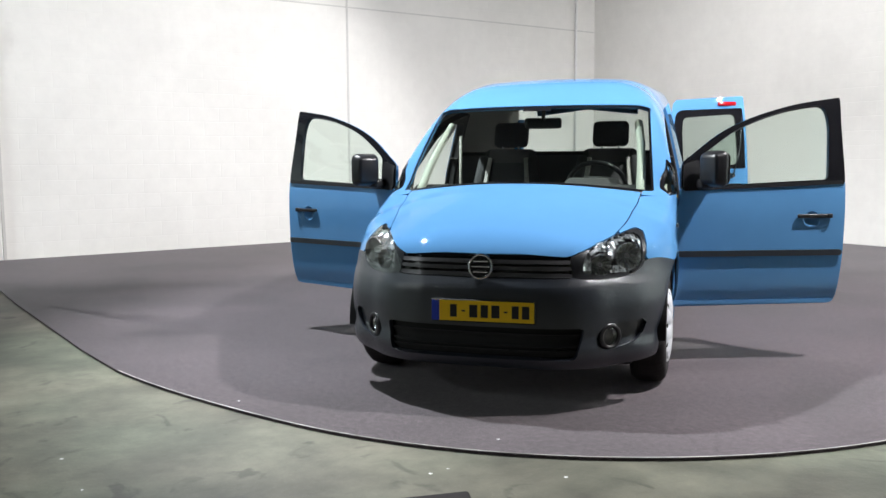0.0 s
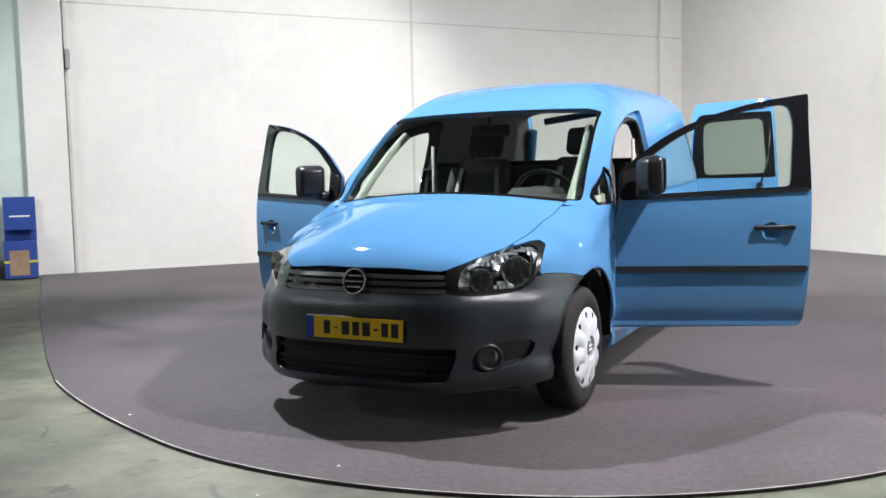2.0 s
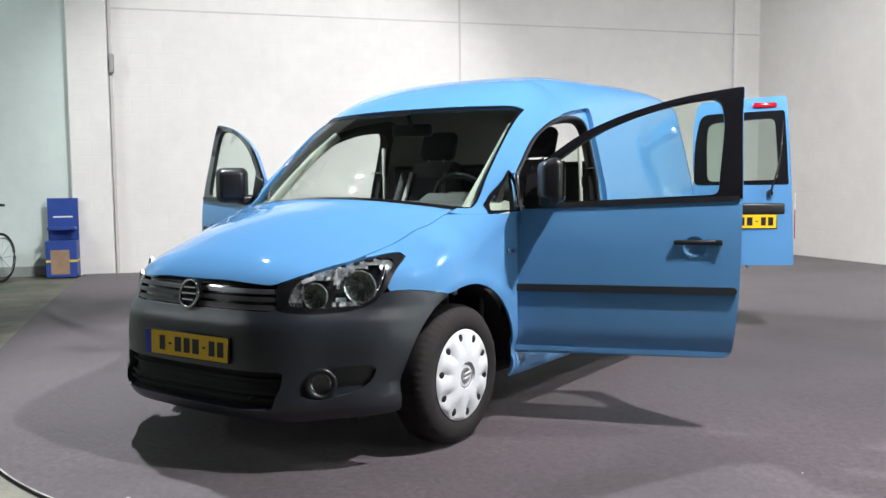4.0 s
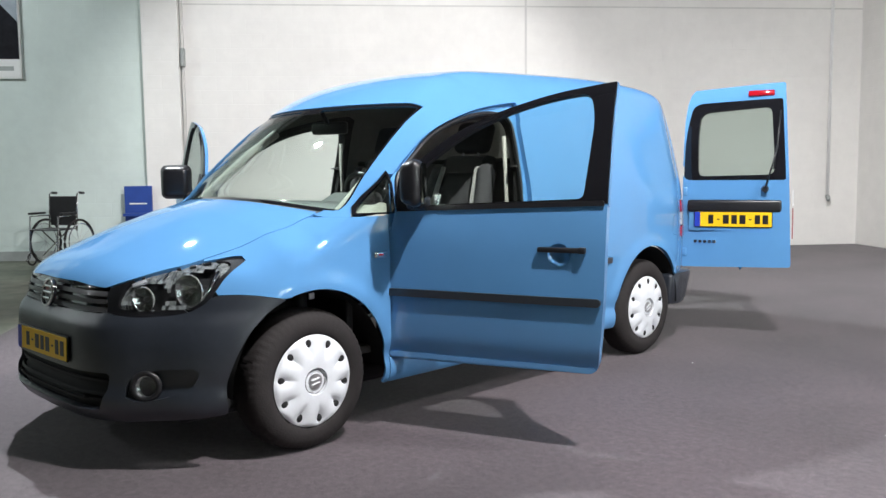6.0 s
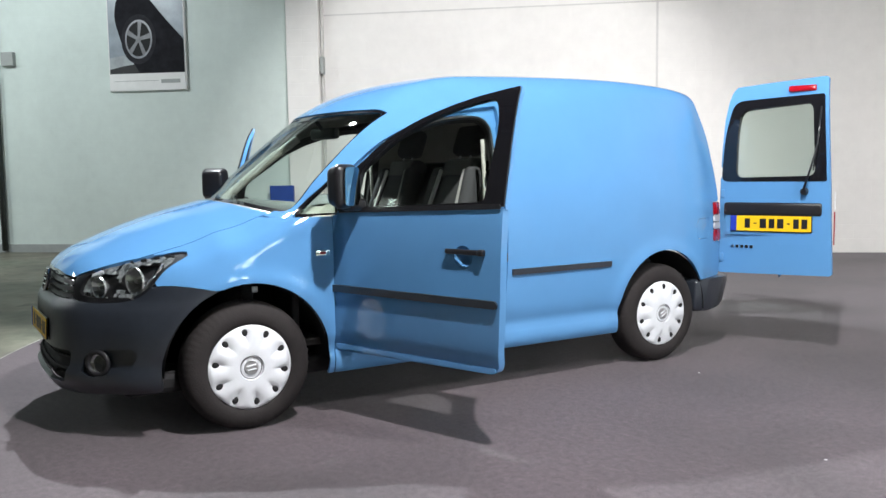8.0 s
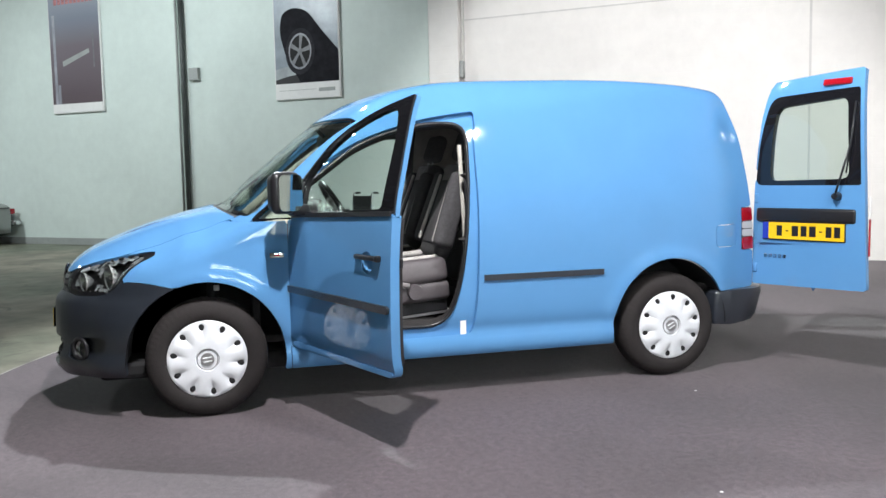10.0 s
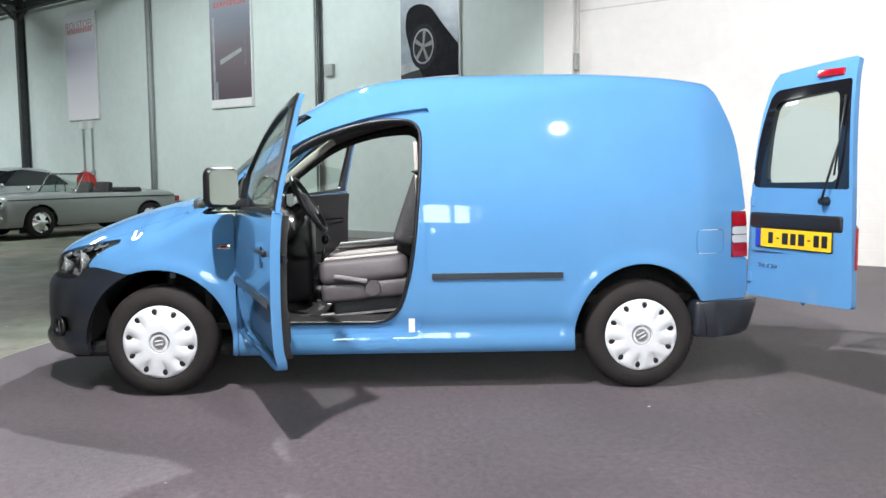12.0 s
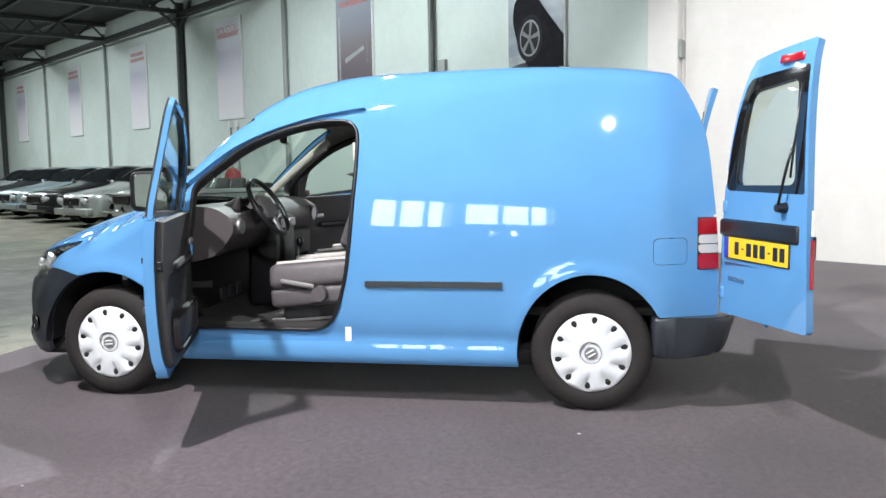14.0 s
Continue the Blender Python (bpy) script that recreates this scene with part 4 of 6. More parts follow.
def plate(parent, m, wide, blue_left=True):
    """A yellow number plate with plain bars for its characters; z out of the plate."""
    p = part("number_plate", boxed((-wide / 2, -0.056, -0.008), (wide / 2, 0.056, 0.0), 0.004, 1), BLACK, parent, "yellow number plate with dark characters", at=m)
    part("plate_face", boxed((-wide / 2 + 0.006, -0.050, 0), (wide / 2 - 0.006, 0.050, 0.002), 0.0), YELLOW, p)
    s = -1 if blue_left else 1
    x0 = s * (wide / 2 - 0.024)
    part("plate_band", boxed((x0 - 0.019, -0.050, 0.0021), (x0 + 0.019, 0.050, 0.003), 0.0), PLATEBLUE, p)
    for x, w in ((-0.155, 0.034), (-0.105, 0.018), (-0.055, 0.04), (0.0, 0.036), (0.055, 0.04), (0.105, 0.018), (0.152, 0.034), (0.203, 0.036)):
        h = 0.004 if w < 0.02 else 0.031
        part("character_bar", boxed((x - w / 2 + 0.01, -h, 0.0021), (x + w / 2 + 0.01, h, 0.0032), 0.0), BLACK, p)


plate(van, nose_pose(0.02, 0.492, 0.012), 0.52)

# headlamps and fog lamps
HOUSING = material("lamp_housing", (0.50, 0.53, 0.52), 0.25, 0.55, vary=0.5, scale=40)
BOWLM = material("lamp_bowl", (0.58, 0.61, 0.60), 0.18, 0.75, vary=0.4, scale=50)


BOWLS = ((0.575, 0.715, 0.050), (0.690, 0.752, 0.064))


def facets(us, vs, keep, seed):
    """A sheet of small bright mirrors behind the lens, each tilted a little its own way."""
    rnd = random.Random(seed)
    U, V = np.meshgrid(us, vs, indexing="ij")
    P = ahead(U, V)
    K = keep(P)
    vv, ff = [], []
    for i in range(len(us) - 1):
        for j in range(len(vs) - 1):
            if min(K[i, j], K[i + 1, j], K[i, j + 1], K[i + 1, j + 1]) < 0:
                continue
            a, b = rnd.uniform(-0.004, 0.004), rnd.uniform(-0.004, 0.004)
            for p, q in ((P[i, j], -a - b), (P[i + 1, j], a - b), (P[i + 1, j + 1], a + b), (P[i, j + 1], b - a)):
                n = Vector((0, 0.55, 0.62)) - Vector(p)
                vv.append(Vector(p) + n.normalized() * (0.026 + q))
            ff.append(tuple(range(len(vv) - 4, len(vv))))
    return vv, ff


for s in (1, -1):
    keep = lambda p, s=s: np.where(p[..., 0] * s > 0, k_head(p), -1.0)
    clear = lambda p, s=s: np.where(p[..., 0] * s > 0, k_front(p, LENSO), -1.0)
    fine = np.radians(np.arange(-112, 112.1, 0.9)), np.radians(np.arange(-6, 34, 0.7))
    hl = panel("headlamp", trimmed(ahead, *fine, lambda p: low(keep(p) - 0.001, -clear(p))), BLACK, van, "clear-lens headlamp with chrome reflectors", thick=0.03, offset=-0.006)
    panel("lamp_back", trimmed(ahead, *fine, lambda p: keep(p) + 0.004), DARK, hl, thick=0.004, offset=-0.062)
    panel("lens", trimmed(ahead, *fine, lambda p: keep(p) - 0.0035), LENS, hl, thick=0.004, offset=0.0)
    az = np.radians(np.arange(18, 78, 0.62))
    hole = lambda p: low(*[np.hypot(np.abs(p[..., 0]) - x, p[..., 2] - z) - r * 0.95 for x, z, r in BOWLS])
    part("facet_mirror", facets(az if s > 0 else -az[::-1], np.radians(np.arange(-2, 34, 0.8)), lambda p: low(clear(p) + 0.016, hole(p)), 4 + s), HOUSING, hl, "many small tilted chrome mirrors")
    for x, z, r in BOWLS:
        mm = Matrix.Translation(nose_pose(s * x, z, -0.026).translation) @ pose(0, 0, 0, 90, 0, s * 24)
        bowl = lathe([(0.020 - 0.05 * (1 - (k / 8) ** 2), r * max(k / 8, 0.02)) for k in range(9)] + [(0.024, r * 1.05), (0.016, r * 1.07)], 14, "z")
        part("reflector", bowl, BOWLM, hl, "chrome bowl reflector", 10, mm)
        part("bulb", ball(bmesh.new(), (0, 0, 0.0), (r * 0.2, r * 0.2, 0.02), 12), SATIN, hl, smooth=180, at=mm)
    part("indicator_strip", boxed((-0.030, -0.010, 0), (0.030, 0.010, 0.012), 0.004), WHITELENS, hl, "pale indicator lens", 40, nose_pose(s * 0.530, 0.778, -0.018) @ pose(0, 0, 0, 0, 0, s * 24))
    for u, w in ((0.582, 0.815), (0.592, 0.80)):
        part("divider", boxed((-0.004, -0.02, 0), (0.004, 0.016, 0.012), 0.003), CHROME, hl, smooth=40, at=nose_pose(s * u, w, -0.018) @ pose(0, 0, 0, 0, 0, s * -35))
    part("side_lamp", tube([nose_pose(s * u, w, -0.016).translation for u, w in ((0.712, 0.822), (0.734, 0.786), (0.742, 0.75), (0.737, 0.715), (0.722, 0.69))], 0.008, 8), CHROME, hl, "bright curved chrome edge", 180)
    pocket = panel("fog_pocket", trimmed(ahead, EZ, np.radians(np.arange(-34, -6, 0.6)), lambda p, s=s: np.where(p[..., 0] * s > 0, k_fog(p) + 0.008, -1.0)), PLASTIC, van, offset=-0.022)
    mm = nose_pose(s * 0.617, 0.364, -0.008)
    fog = part("fog_lamp", lathe([(-0.02, 0.002), (-0.018, 0.03), (-0.004, 0.043), (0.0, 0.048)], 28, "z"), BOWLM, van, "round fog lamp in the bumper", 50, mm)
    part("fog_lens", ball(bmesh.new(), (0, 0, -0.002), (0.047, 0.047, 0.012), 20), LENS, fog, smooth=180)
    part("fog_ring", tube([(0.054 * math.cos(w), 0.054 * math.sin(w), 0.004) for w in np.linspace(0, 2 * math.pi, 32, endpoint=False)], 0.012, 10, True), BLACK, fog, smooth=180)

# corner windows, fuel flap, side strips, tail lamps
for s in (1, -1):
    on = lambda k, s=s: (lambda p: np.where(p[..., 0] * s > 0, k(p), -1.0))
    qa = np.radians(np.arange(-2, 26, 0.3) if s > 0 else np.arange(154, 182, 0.3))
    fr = panel("corner_window", trimmed(along, np.arange(0.18, 0.50, 0.004), qa, on(lambda p: low(k_quart(p, QUART) - 0.001, -np.minimum(k_side(p, QPANE), np.abs(p[..., 0]) - 0.80)))), GLOSS, van, "small triangular corner window", thick=0.015)
    panel("corner_glass", trimmed(along, np.arange(0.18, 0.50, 0.004), qa, on(lambda p: np.minimum(k_side(p, QPANE), np.abs(p[..., 0]) - 0.80) + 0.003)), CLEAR, fr, thick=0.004, offset=-0.004)
    panel("corner_trim", trimmed(along, np.arange(0.18, 0.50, 0.008), qa, on(lambda p: low(k_quart(p, QUART) + 0.02, 1.11 - 0.2 * (p[..., 1] - 0.3) - p[..., 2]))), CREAM, fr, "pale inner trim behind the corner window", thick=0.006, offset=-0.055)
    panel("side_strip", trimmed(along, np.arange(1.46, 2.26, 0.01), np.radians(np.arange(-26 if s > 0 else 190, -10 if s > 0 else 206, 0.5)), on(lambda p: low(p[..., 1] - 1.505, 2.232 - p[..., 1], 0.0165 - np.abs(p[..., 2] - 0.66)))), PLASTIC, van, "dark plastic rubbing strip", thick=0.012, offset=0.012)
    lamp = panel("tail_lamp", trimmed(along, np.arange(3.19, 3.42, 0.01), AS, on(lambda p: low(k_lamp(p) - 0.002, k_tail(p)))), BLACK, van, "red and clear tail lamp", thick=0.03, offset=0.0)
    for z0, z1, mt in ((0.916, 0.996, REDLENS), (0.868, 0.911, WHITELENS), (0.820, 0.863, WHITELENS), (0.739, 0.815, REDLENS)):
        panel("lamp_lens", trimmed(along, np.arange(3.19, 3.42, 0.01), AS, on(lambda p, z0=z0, z1=z1: low(k_lamp(p) - 0.005, k_tail(p) - 0.003, p[..., 2] - z0, z1 - p[..., 2]))), mt, lamp, thick=0.01, offset=0.007)
flap = panel("fuel_flap", trimmed(along, np.arange(2.95, 3.2, 0.01), AS, lambda p: np.where(p[..., 0] > 0, k_side(p, FLAP) - 0.003, -1.0)), PAINT, van, thick=0.01)
part("sticker", boxed((-0.0006, -0.017, -0.052), (0.0008, 0.017, 0.052)), WHITE, van, "white paper label on the sill", at=pose(0.842, 1.392, 0.385, 0, 0, 0))
for s in (1, -1):
    badge = part("side_badge", boxed((-0.005, -0.038, -0.014), (0.005, 0.038, 0.014), 0.0048, 3), CHROME, van, "small chrome side repeater with a red mark", 40, pose(s * 0.893, 0.372, 0.838, 0, 0, -1))
    part("badge_mark", boxed((-0.0058, -0.016, -0.006), (0.0058, 0.016, 0.006), 0.002, 1), REDLENS, badge)

# rear bumper
out = [(0.868, 2.985), (0.866, 3.12), (0.85, 3.255), (0.80, 3.36), (0.66, 3.415), (0.3, 3.43)]
out = rounded(out + [(-x, y) for x, y in reversed(out)], 0.03, 3)
bm = bmesh.new()
v, f = prism(out, 0.215, pose(0, 0, 0.285))
bv = [bm.verts.new(p) for p in v]
for k in f:
    bm.faces.new([bv[i] for i in k])
bmesh.ops.bevel(bm, geom=[e for e in bm.edges if abs(e.verts[0].co.z - e.verts[1].co.z) < 0.01], offset=0.025, segments=3, affect="EDGES", profile=0.5)
for p in bm.verts:
    if p.co.z < 0.38:
        p.co.y -= 0.55 * (0.38 - p.co.z) if p.co.y > 3.2 else 0
        p.co.z += 0.10 * max(0.0, p.co.y - 3.1)
        p.co.x *= 1 - 0.2 * (0.38 - p.co.z)
part("rear_bumper", bm, PLASTIC, van, "unpainted dark grey plastic bumper", 40)

# underbody, wheel housings, engine bay
part("underbody", boxed((-0.72, -0.55, 0.20), (0.72, 2.60, 0.30), 0.03), DARK, van)
part("engine_bay", boxed((-0.50, -0.52, 0.24), (0.50, 0.02, 0.72), 0.05), DARK, van)
part("firewall", boxed((-0.80, 0.24, 0.25), (0.80, 0.28, 1.0), 0.01), DARK, van)
for y0, ra in ((0.0, 0.402), (2.681, 0.375)):
    for s in (1, -1):
        vv, ff = [], []
        ws = np.linspace(0.0, math.pi, 30)
        for w in ws:
            for x in (0.50, 0.868):
                vv.append((s * x, y0 + ra * 1.0 * math.cos(w), 0.305 + 0.408 * math.sin(w)))
        for i in range(len(ws) - 1):
            ff.append((2 * i, 2 * i + 1, 2 * i + 3, 2 * i + 2))
        vv += [(s * 0.50, y0, 0.305)]
        ff += [(2 * i, 2 * i + 2, len(vv) - 1) for i in range(len(ws) - 1)]
        part("wheel_housing", (vv, ff), DARK, van, smooth=60)
part("suspension_strut", rod(bmesh.new(), (0.74, 0.03, 0.45), (0.72, 0.04, 0.70), 0.03, seg=12), DARK, van, smooth=40)
part("liner_clip", boxed((0.775, 0.045, 0.655), (0.785, 0.075, 0.685), 0.004), SATIN, van, "small bright clip in the wheel arch")

# wheels
TYRE = [(-0.195, 0.20), (-0.20, 0.24), (-0.19, 0.285), (-0.165, 0.306), (-0.14, 0.3115), (-0.10, 0.3125), (-0.06, 0.3115), (-0.035, 0.306), (-0.012, 0.285), (-0.002, 0.25), (-0.004, 0.215), (-0.014, 0.203), (-0.03, 0.198)]


def tread(i, w, a, r):
    if 3 <= i <= 7:
        r -= 0.005 if (math.degrees(w) * 60 / 360 + 0.35 * abs(i - 5)) % 1 < 0.3 else 0.0
    return a, r


def petal(w):
    return abs(math.cos(5 * w)) ** 0.85


def cover_shape(r, w):
    """Height and true radius of a cover with ten rounded petals."""
    k = r / 0.203
    gap = 1 - petal(w)
    dome = 0.012 + 0.018 * (1 - (k - 0.42) ** 2 / 0.36) if k > 0.30 else 0.018
    if k > 0.50:
        dome -= 0.018 * gap * min(1.0, (k - 0.50) / 0.25) * (1.0 if k < 0.88 else max(0.0, (1 - k) / 0.12))
    if k > 0.90:
        dome -= 0.9 * (k - 0.90) ** 2
    return dome, r


def wheel(x, y, side, turn):
    w = part("wheel", lathe(TYRE, 240, "x", tread), RUBBER, van, "black tyre on a steel wheel with a silver cover", 50, pose(x, y, 0.3105, turn, 0, 0 if side > 0 else 180))
    rs = [0.0, 0.02, 0.045, 0.058, 0.061, 0.075, 0.09, 0.105, 0.118, 0.13, 0.142, 0.154, 0.165, 0.175, 0.183, 0.189, 0.195, 0.203]
    seg, vv, ff = 120, [], []
    for i, r in enumerate(rs):
        for k in range(seg):
            a = 2 * math.pi * k / seg
            d, q = cover_shape(max(r, 0.001), a)
            vv.append((-0.012 + d, q * math.cos(a), q * math.sin(a)))
    for i in range(len(rs) - 1):
        ff += [(i * seg + k, i * seg + (k + 1) % seg, (i + 1) * seg + (k + 1) % seg, (i + 1) * seg + k) for k in range(seg)]
    cover = part("wheel_cover", (vv, ff), COVER, w, "silver plastic wheel cover with ten petals", 50)
    # near-black ring: the shade behind the cover is put into its colour
    part("rim_shadow", lathe([(-0.016, 0.10), (-0.012, 0.204)], 40, "x"), DARK, w, "dark ring for the shaded steel rim behind the cover")
    # dark blobs stand in for the shaded slots between the petals
    for k in range(10):
        a = 2 * math.pi * (k + 0.5) / 10
        part("slot", ball(bmesh.new(), (0, 0, 0), (0.006, 0.018, 0.015), 14), DARK, w, smooth=180, at=pose(-0.003, 0.170 * math.cos(a), 0.170 * math.sin(a), math.degrees(a), 0, 0))
    part("cap_ring", tube([(0.0075, 0.052 * math.cos(q), 0.052 * math.sin(q)) for q in np.linspace(0, 2 * math.pi, 36, endpoint=False)], 0.003, 6, True), SATIN, w, smooth=180)
    part("centre_cap", rod(bmesh.new(), (0.0, 0, 0), (0.012, 0, 0), 0.036, 0.034, 28), SATIN, w, "round grey centre cap", 40)
    for a, b in (((-0.022, 0.01), (0.022, 0.01)), ((-0.022, -0.01), (0.022, -0.01))):
        part("cap_bar", rod(bmesh.new(), (0.013, *a), (0.013, *b), 0.004, seg=6), COVER, w)


for s in (1, -1):
    wheel(s * 0.868, 0.0, s, 8)
    wheel(s * 0.866, 2.681, s, 30)

# door jambs with a rubber seal round the openings
for s in (1, -1):
    on = lambda k, s=s: (lambda p: np.where(p[..., 0] * s > 0, k(p), -1.0))
    jamb = panel("door_jamb", trimmed(along, np.arange(0.38, 1.52, 0.015), AS, on(lambda p: low(k_side(p, DOOR) + 0.010, -k_side(p, HOLE), p[..., 2] - 0.26))), [PAINT, LINING], van, "blue painted door opening", thick=0.05, offset=-0.030, rim=1)
    line = [(0.682, 0.27, 1.000), (0.676, 0.36, 1.075), (0.668, 0.50, 1.195), (0.652, 0.66, 1.325), (0.622, 0.84, 1.455)]
    v, f = tube([(s * x, y, z) for x, y, z in line], 0.026, 14)
    part("pillar_trim", (v, f), CREAM, van, "pale inner trim of the windscreen pillar", 60)
    hp = np.array(HOLE)
    an = np.arctan2(hp[:, 1] - 1.0, 0.85)
    q = along(hp[:, 0], an)
    for _ in range(6):
        an = an + (hp[:, 1] - q[:, 2]) * 1.1
        q = along(hp[:, 0], an)
    part("door_seal", tube([(s * (a[0] - 0.028), a[1], a[2]) for a in q], 0.011, 8, True), BLACK, jamb, "black rubber seal", 180)

# ---- front doors, hinged at their front edge ----
HINGE, SWING = (0.868, 0.45), 70.0
for s in (1, -1):
    on = lambda k, s=s: (lambda p: np.where(p[..., 0] * s > 0, k(p), -1.0))
    move, m = (s * HINGE[0], HINGE[1], 0), pose(s * HINGE[0], HINGE[1], 0, 0, 0, -s * SWING)
    ys = np.arange(0.40, 1.52, 0.0125)
    zs = np.radians(np.arange(-50, 52, 0.8)) if s > 0 else np.radians(np.arange(128, 230, 0.8))
    door = panel("front_door", trimmed(along, ys, zs, on(lambda p: low(k_side(p, DOOR) - 0.004, np.hypot(p[..., 1] - 1.278, p[..., 2] - 0.855) - 0.050, 1.042 + 0.035 * (p[..., 1] - 0.5) - p[..., 2]))), [PAINT, PAINT], van, "open front door, light blue with a dark rubbing strip", thick=0.045, move=move, at=m)
    panel("window_frame", trimmed(along, ys, zs, on(lambda p: low(k_side(p, DOOR) - 0.004, p[..., 2] - 1.044 - 0.035 * (p[..., 1] - 0.5), -k_side(p, PANE)))), [GLOSS, BLACK], door, "black window frame", rim=1, thick=0.026, move=move, offset=-0.002)
    panel("frame_edge", trimmed(along, ys, zs, on(lambda p: low(k_side(p, DOOR) - 0.0005, 0.020 - k_side(p, DOOR), p[..., 2] - 1.06))), PAINT, door, thick=0.022, move=move, offset=-0.012)
    panel("door_glass", trimmed(along, ys, zs, on(lambda p: k_side(p, PANE) + 0.006)), CLEAR, door, thick=0.004, offset=-0.014, move=move)
    panel("belt_strip", trimmed(along, ys, zs, on(lambda p: low(p[..., 1] - 0.50, 1.47 - p[..., 1], 0.011 - np.abs(p[..., 2] - 1.044 - 0.035 * (p[..., 1] - 0.5))))), BLACK, door, thick=0.012, offset=0.008, move=move)
    panel("rubbing_strip", trimmed(along, ys, zs, on(lambda p: low(p[..., 1] - 0.445, 1.462 - p[..., 1], 0.0175 - np.abs(p[..., 2] - 0.66)))), PLASTIC, door, "dark plastic rubbing strip", thick=0.012, offset=0.013, move=move)
    panel("inner_trim", trimmed(along, ys, zs, on(lambda p: low(k_side(p, DOOR) - 0.035, 1.06 - p[..., 2]))), TRIM, door, "dark grey moulded door trim", thick=0.035, offset=-0.046, move=move)
    panel("door_lip", trimmed(along, ys, zs, on(lambda p: low(k_side(p, DOOR) - 0.006, 0.375 - p[..., 2], p[..., 2] - 0.352))), PAINT, door, thick=0.012, offset=0.006, move=move)
    px = lambda x, y, z: (s * (x - HINGE[0]), y - HINGE[1], z)
    # handle in its cup
    part("handle_cup", lathe([(s * (0.001 - 0.032 * (1 - (k / 8) ** 2)), 0.052 * max(k / 8, 0.02)) for k in range(9)], 28, "x"), PAINT, door, "round painted bowl behind the handle", 180, at=Matrix.Translation(px(0.890, 1.278, 0.855)))
    part("door_handle", boxed(*[tuple(sorted(k)[i] for k in zip(px(0.893, 1.185, 0.868), px(0.910, 1.395, 0.891))) for i in (0, 1)], 0.009, 3), BLACK, door, "black pull handle", 50)
    part("handle_foot", boxed(*[tuple(sorted(k)[i] for k in zip(px(0.880, 1.365, 0.866), px(0.912, 1.398, 0.893))) for i in (0, 1)], 0.006, 2), BLACK, door, smooth=50)
    # armrest, pocket, inner handle
    part("armrest", boxed(*[tuple(sorted(k)[i] for k in zip(px(0.768, 0.72, 0.81), px(0.80, 1.28, 0.855))) for i in (0, 1)], 0.025, 3), TRIM, door, smooth=50)
    part("inner_handle", boxed(*[tuple(sorted(k)[i] for k in zip(px(0.775, 0.62, 0.89), px(0.79, 0.74, 0.92))) for i in (0, 1)], 0.006, 2), SATIN, door, smooth=50)
    part("door_pocket", boxed(*[tuple(sorted(k)[i] for k in zip(px(0.772, 0.60, 0.44), px(0.80, 1.30, 0.60))) for i in (0, 1)], 0.03, 3), TRIM, door, smooth=50)
    # latch, check strap
    part("latch", boxed(*[tuple(sorted(k)[i] for k in zip(px(0.815, 1.445, 0.84), px(0.835, 1.466, 0.88))) for i in (0, 1)], 0.004, 1), BLACK, door)
    part("check_strap", boxed(*[tuple(sorted(k)[i] for k in zip(px(0.70, 0.44, 0.62), px(0.82, 0.46, 0.66))) for i in (0, 1)], 0.006, 1), BLACK, door)
    for z in (0.48, 0.80):
        part("hinge", boxed(*[tuple(sorted(k)[i] for k in zip(px(0.80, 0.415, z), px(0.86, 0.455, z + 0.07))) for i in (0, 1)], 0.008, 2), PAINT, door, smooth=50)
    # mirror on the front corner of the window
    c = px(0.985, 0.640, 1.165)
    bm = boxed((-0.095, -0.055, -0.105), (0.095, 0.045, 0.105), 0.04, 4)
    for v in bm.verts:
        if v.co.y < 0:
            v.co.x *= 0.86
            v.co.z *= 0.90
    part("mirror_housing", bm, BLACK, door, "black door mirror housing", 60, pose(*c, 0, 0, s * 20))
    g = rounded([(-0.080, -0.090), (0.080, -0.090), (0.080, 0.090), (-0.080, 0.090)], 0.035)
    part("mirror_glass", prism(g, 0.006, pose(0, 0, 0)), MIRROR, door, at=pose(*c, 0, 0, s * 20) @ pose(0, 0.043, 0, -90, 0, 0))
    bm = boxed((-0.05, -0.05, -0.03), (0.05, 0.04, 0.03), 0.02, 3)
    part("mirror_arm", bm, BLACK, door, smooth=50, at=pose(*px(0.90, 0.625, 1.075), 0, 0, 0))
    fin = rounded([(0.495, 1.055), (0.60, 1.055), (0.60, 1.22), (0.505, 1.19)], 0.01)
    panel("mirror_base", trimmed(along, ys, zs, on(lambda p: k_side(p, fin))), BLACK, door, thick=0.02, offset=0.004, move=move)

# ---- rear doors, swung right round ----
DOORY = smooth_line([0.4, 0.8, 1.0, 1.3, 1.5, 1.7, 1.82], [3.29, 3.29, 3.288, 3.280, 3.268, 3.245, 3.215])
DOORK = smooth_line([0.4, 1.0, 1.3, 1.5, 1.7, 1.82], [0.02, 0.03, 0.05, 0.07, 0.10, 0.12])


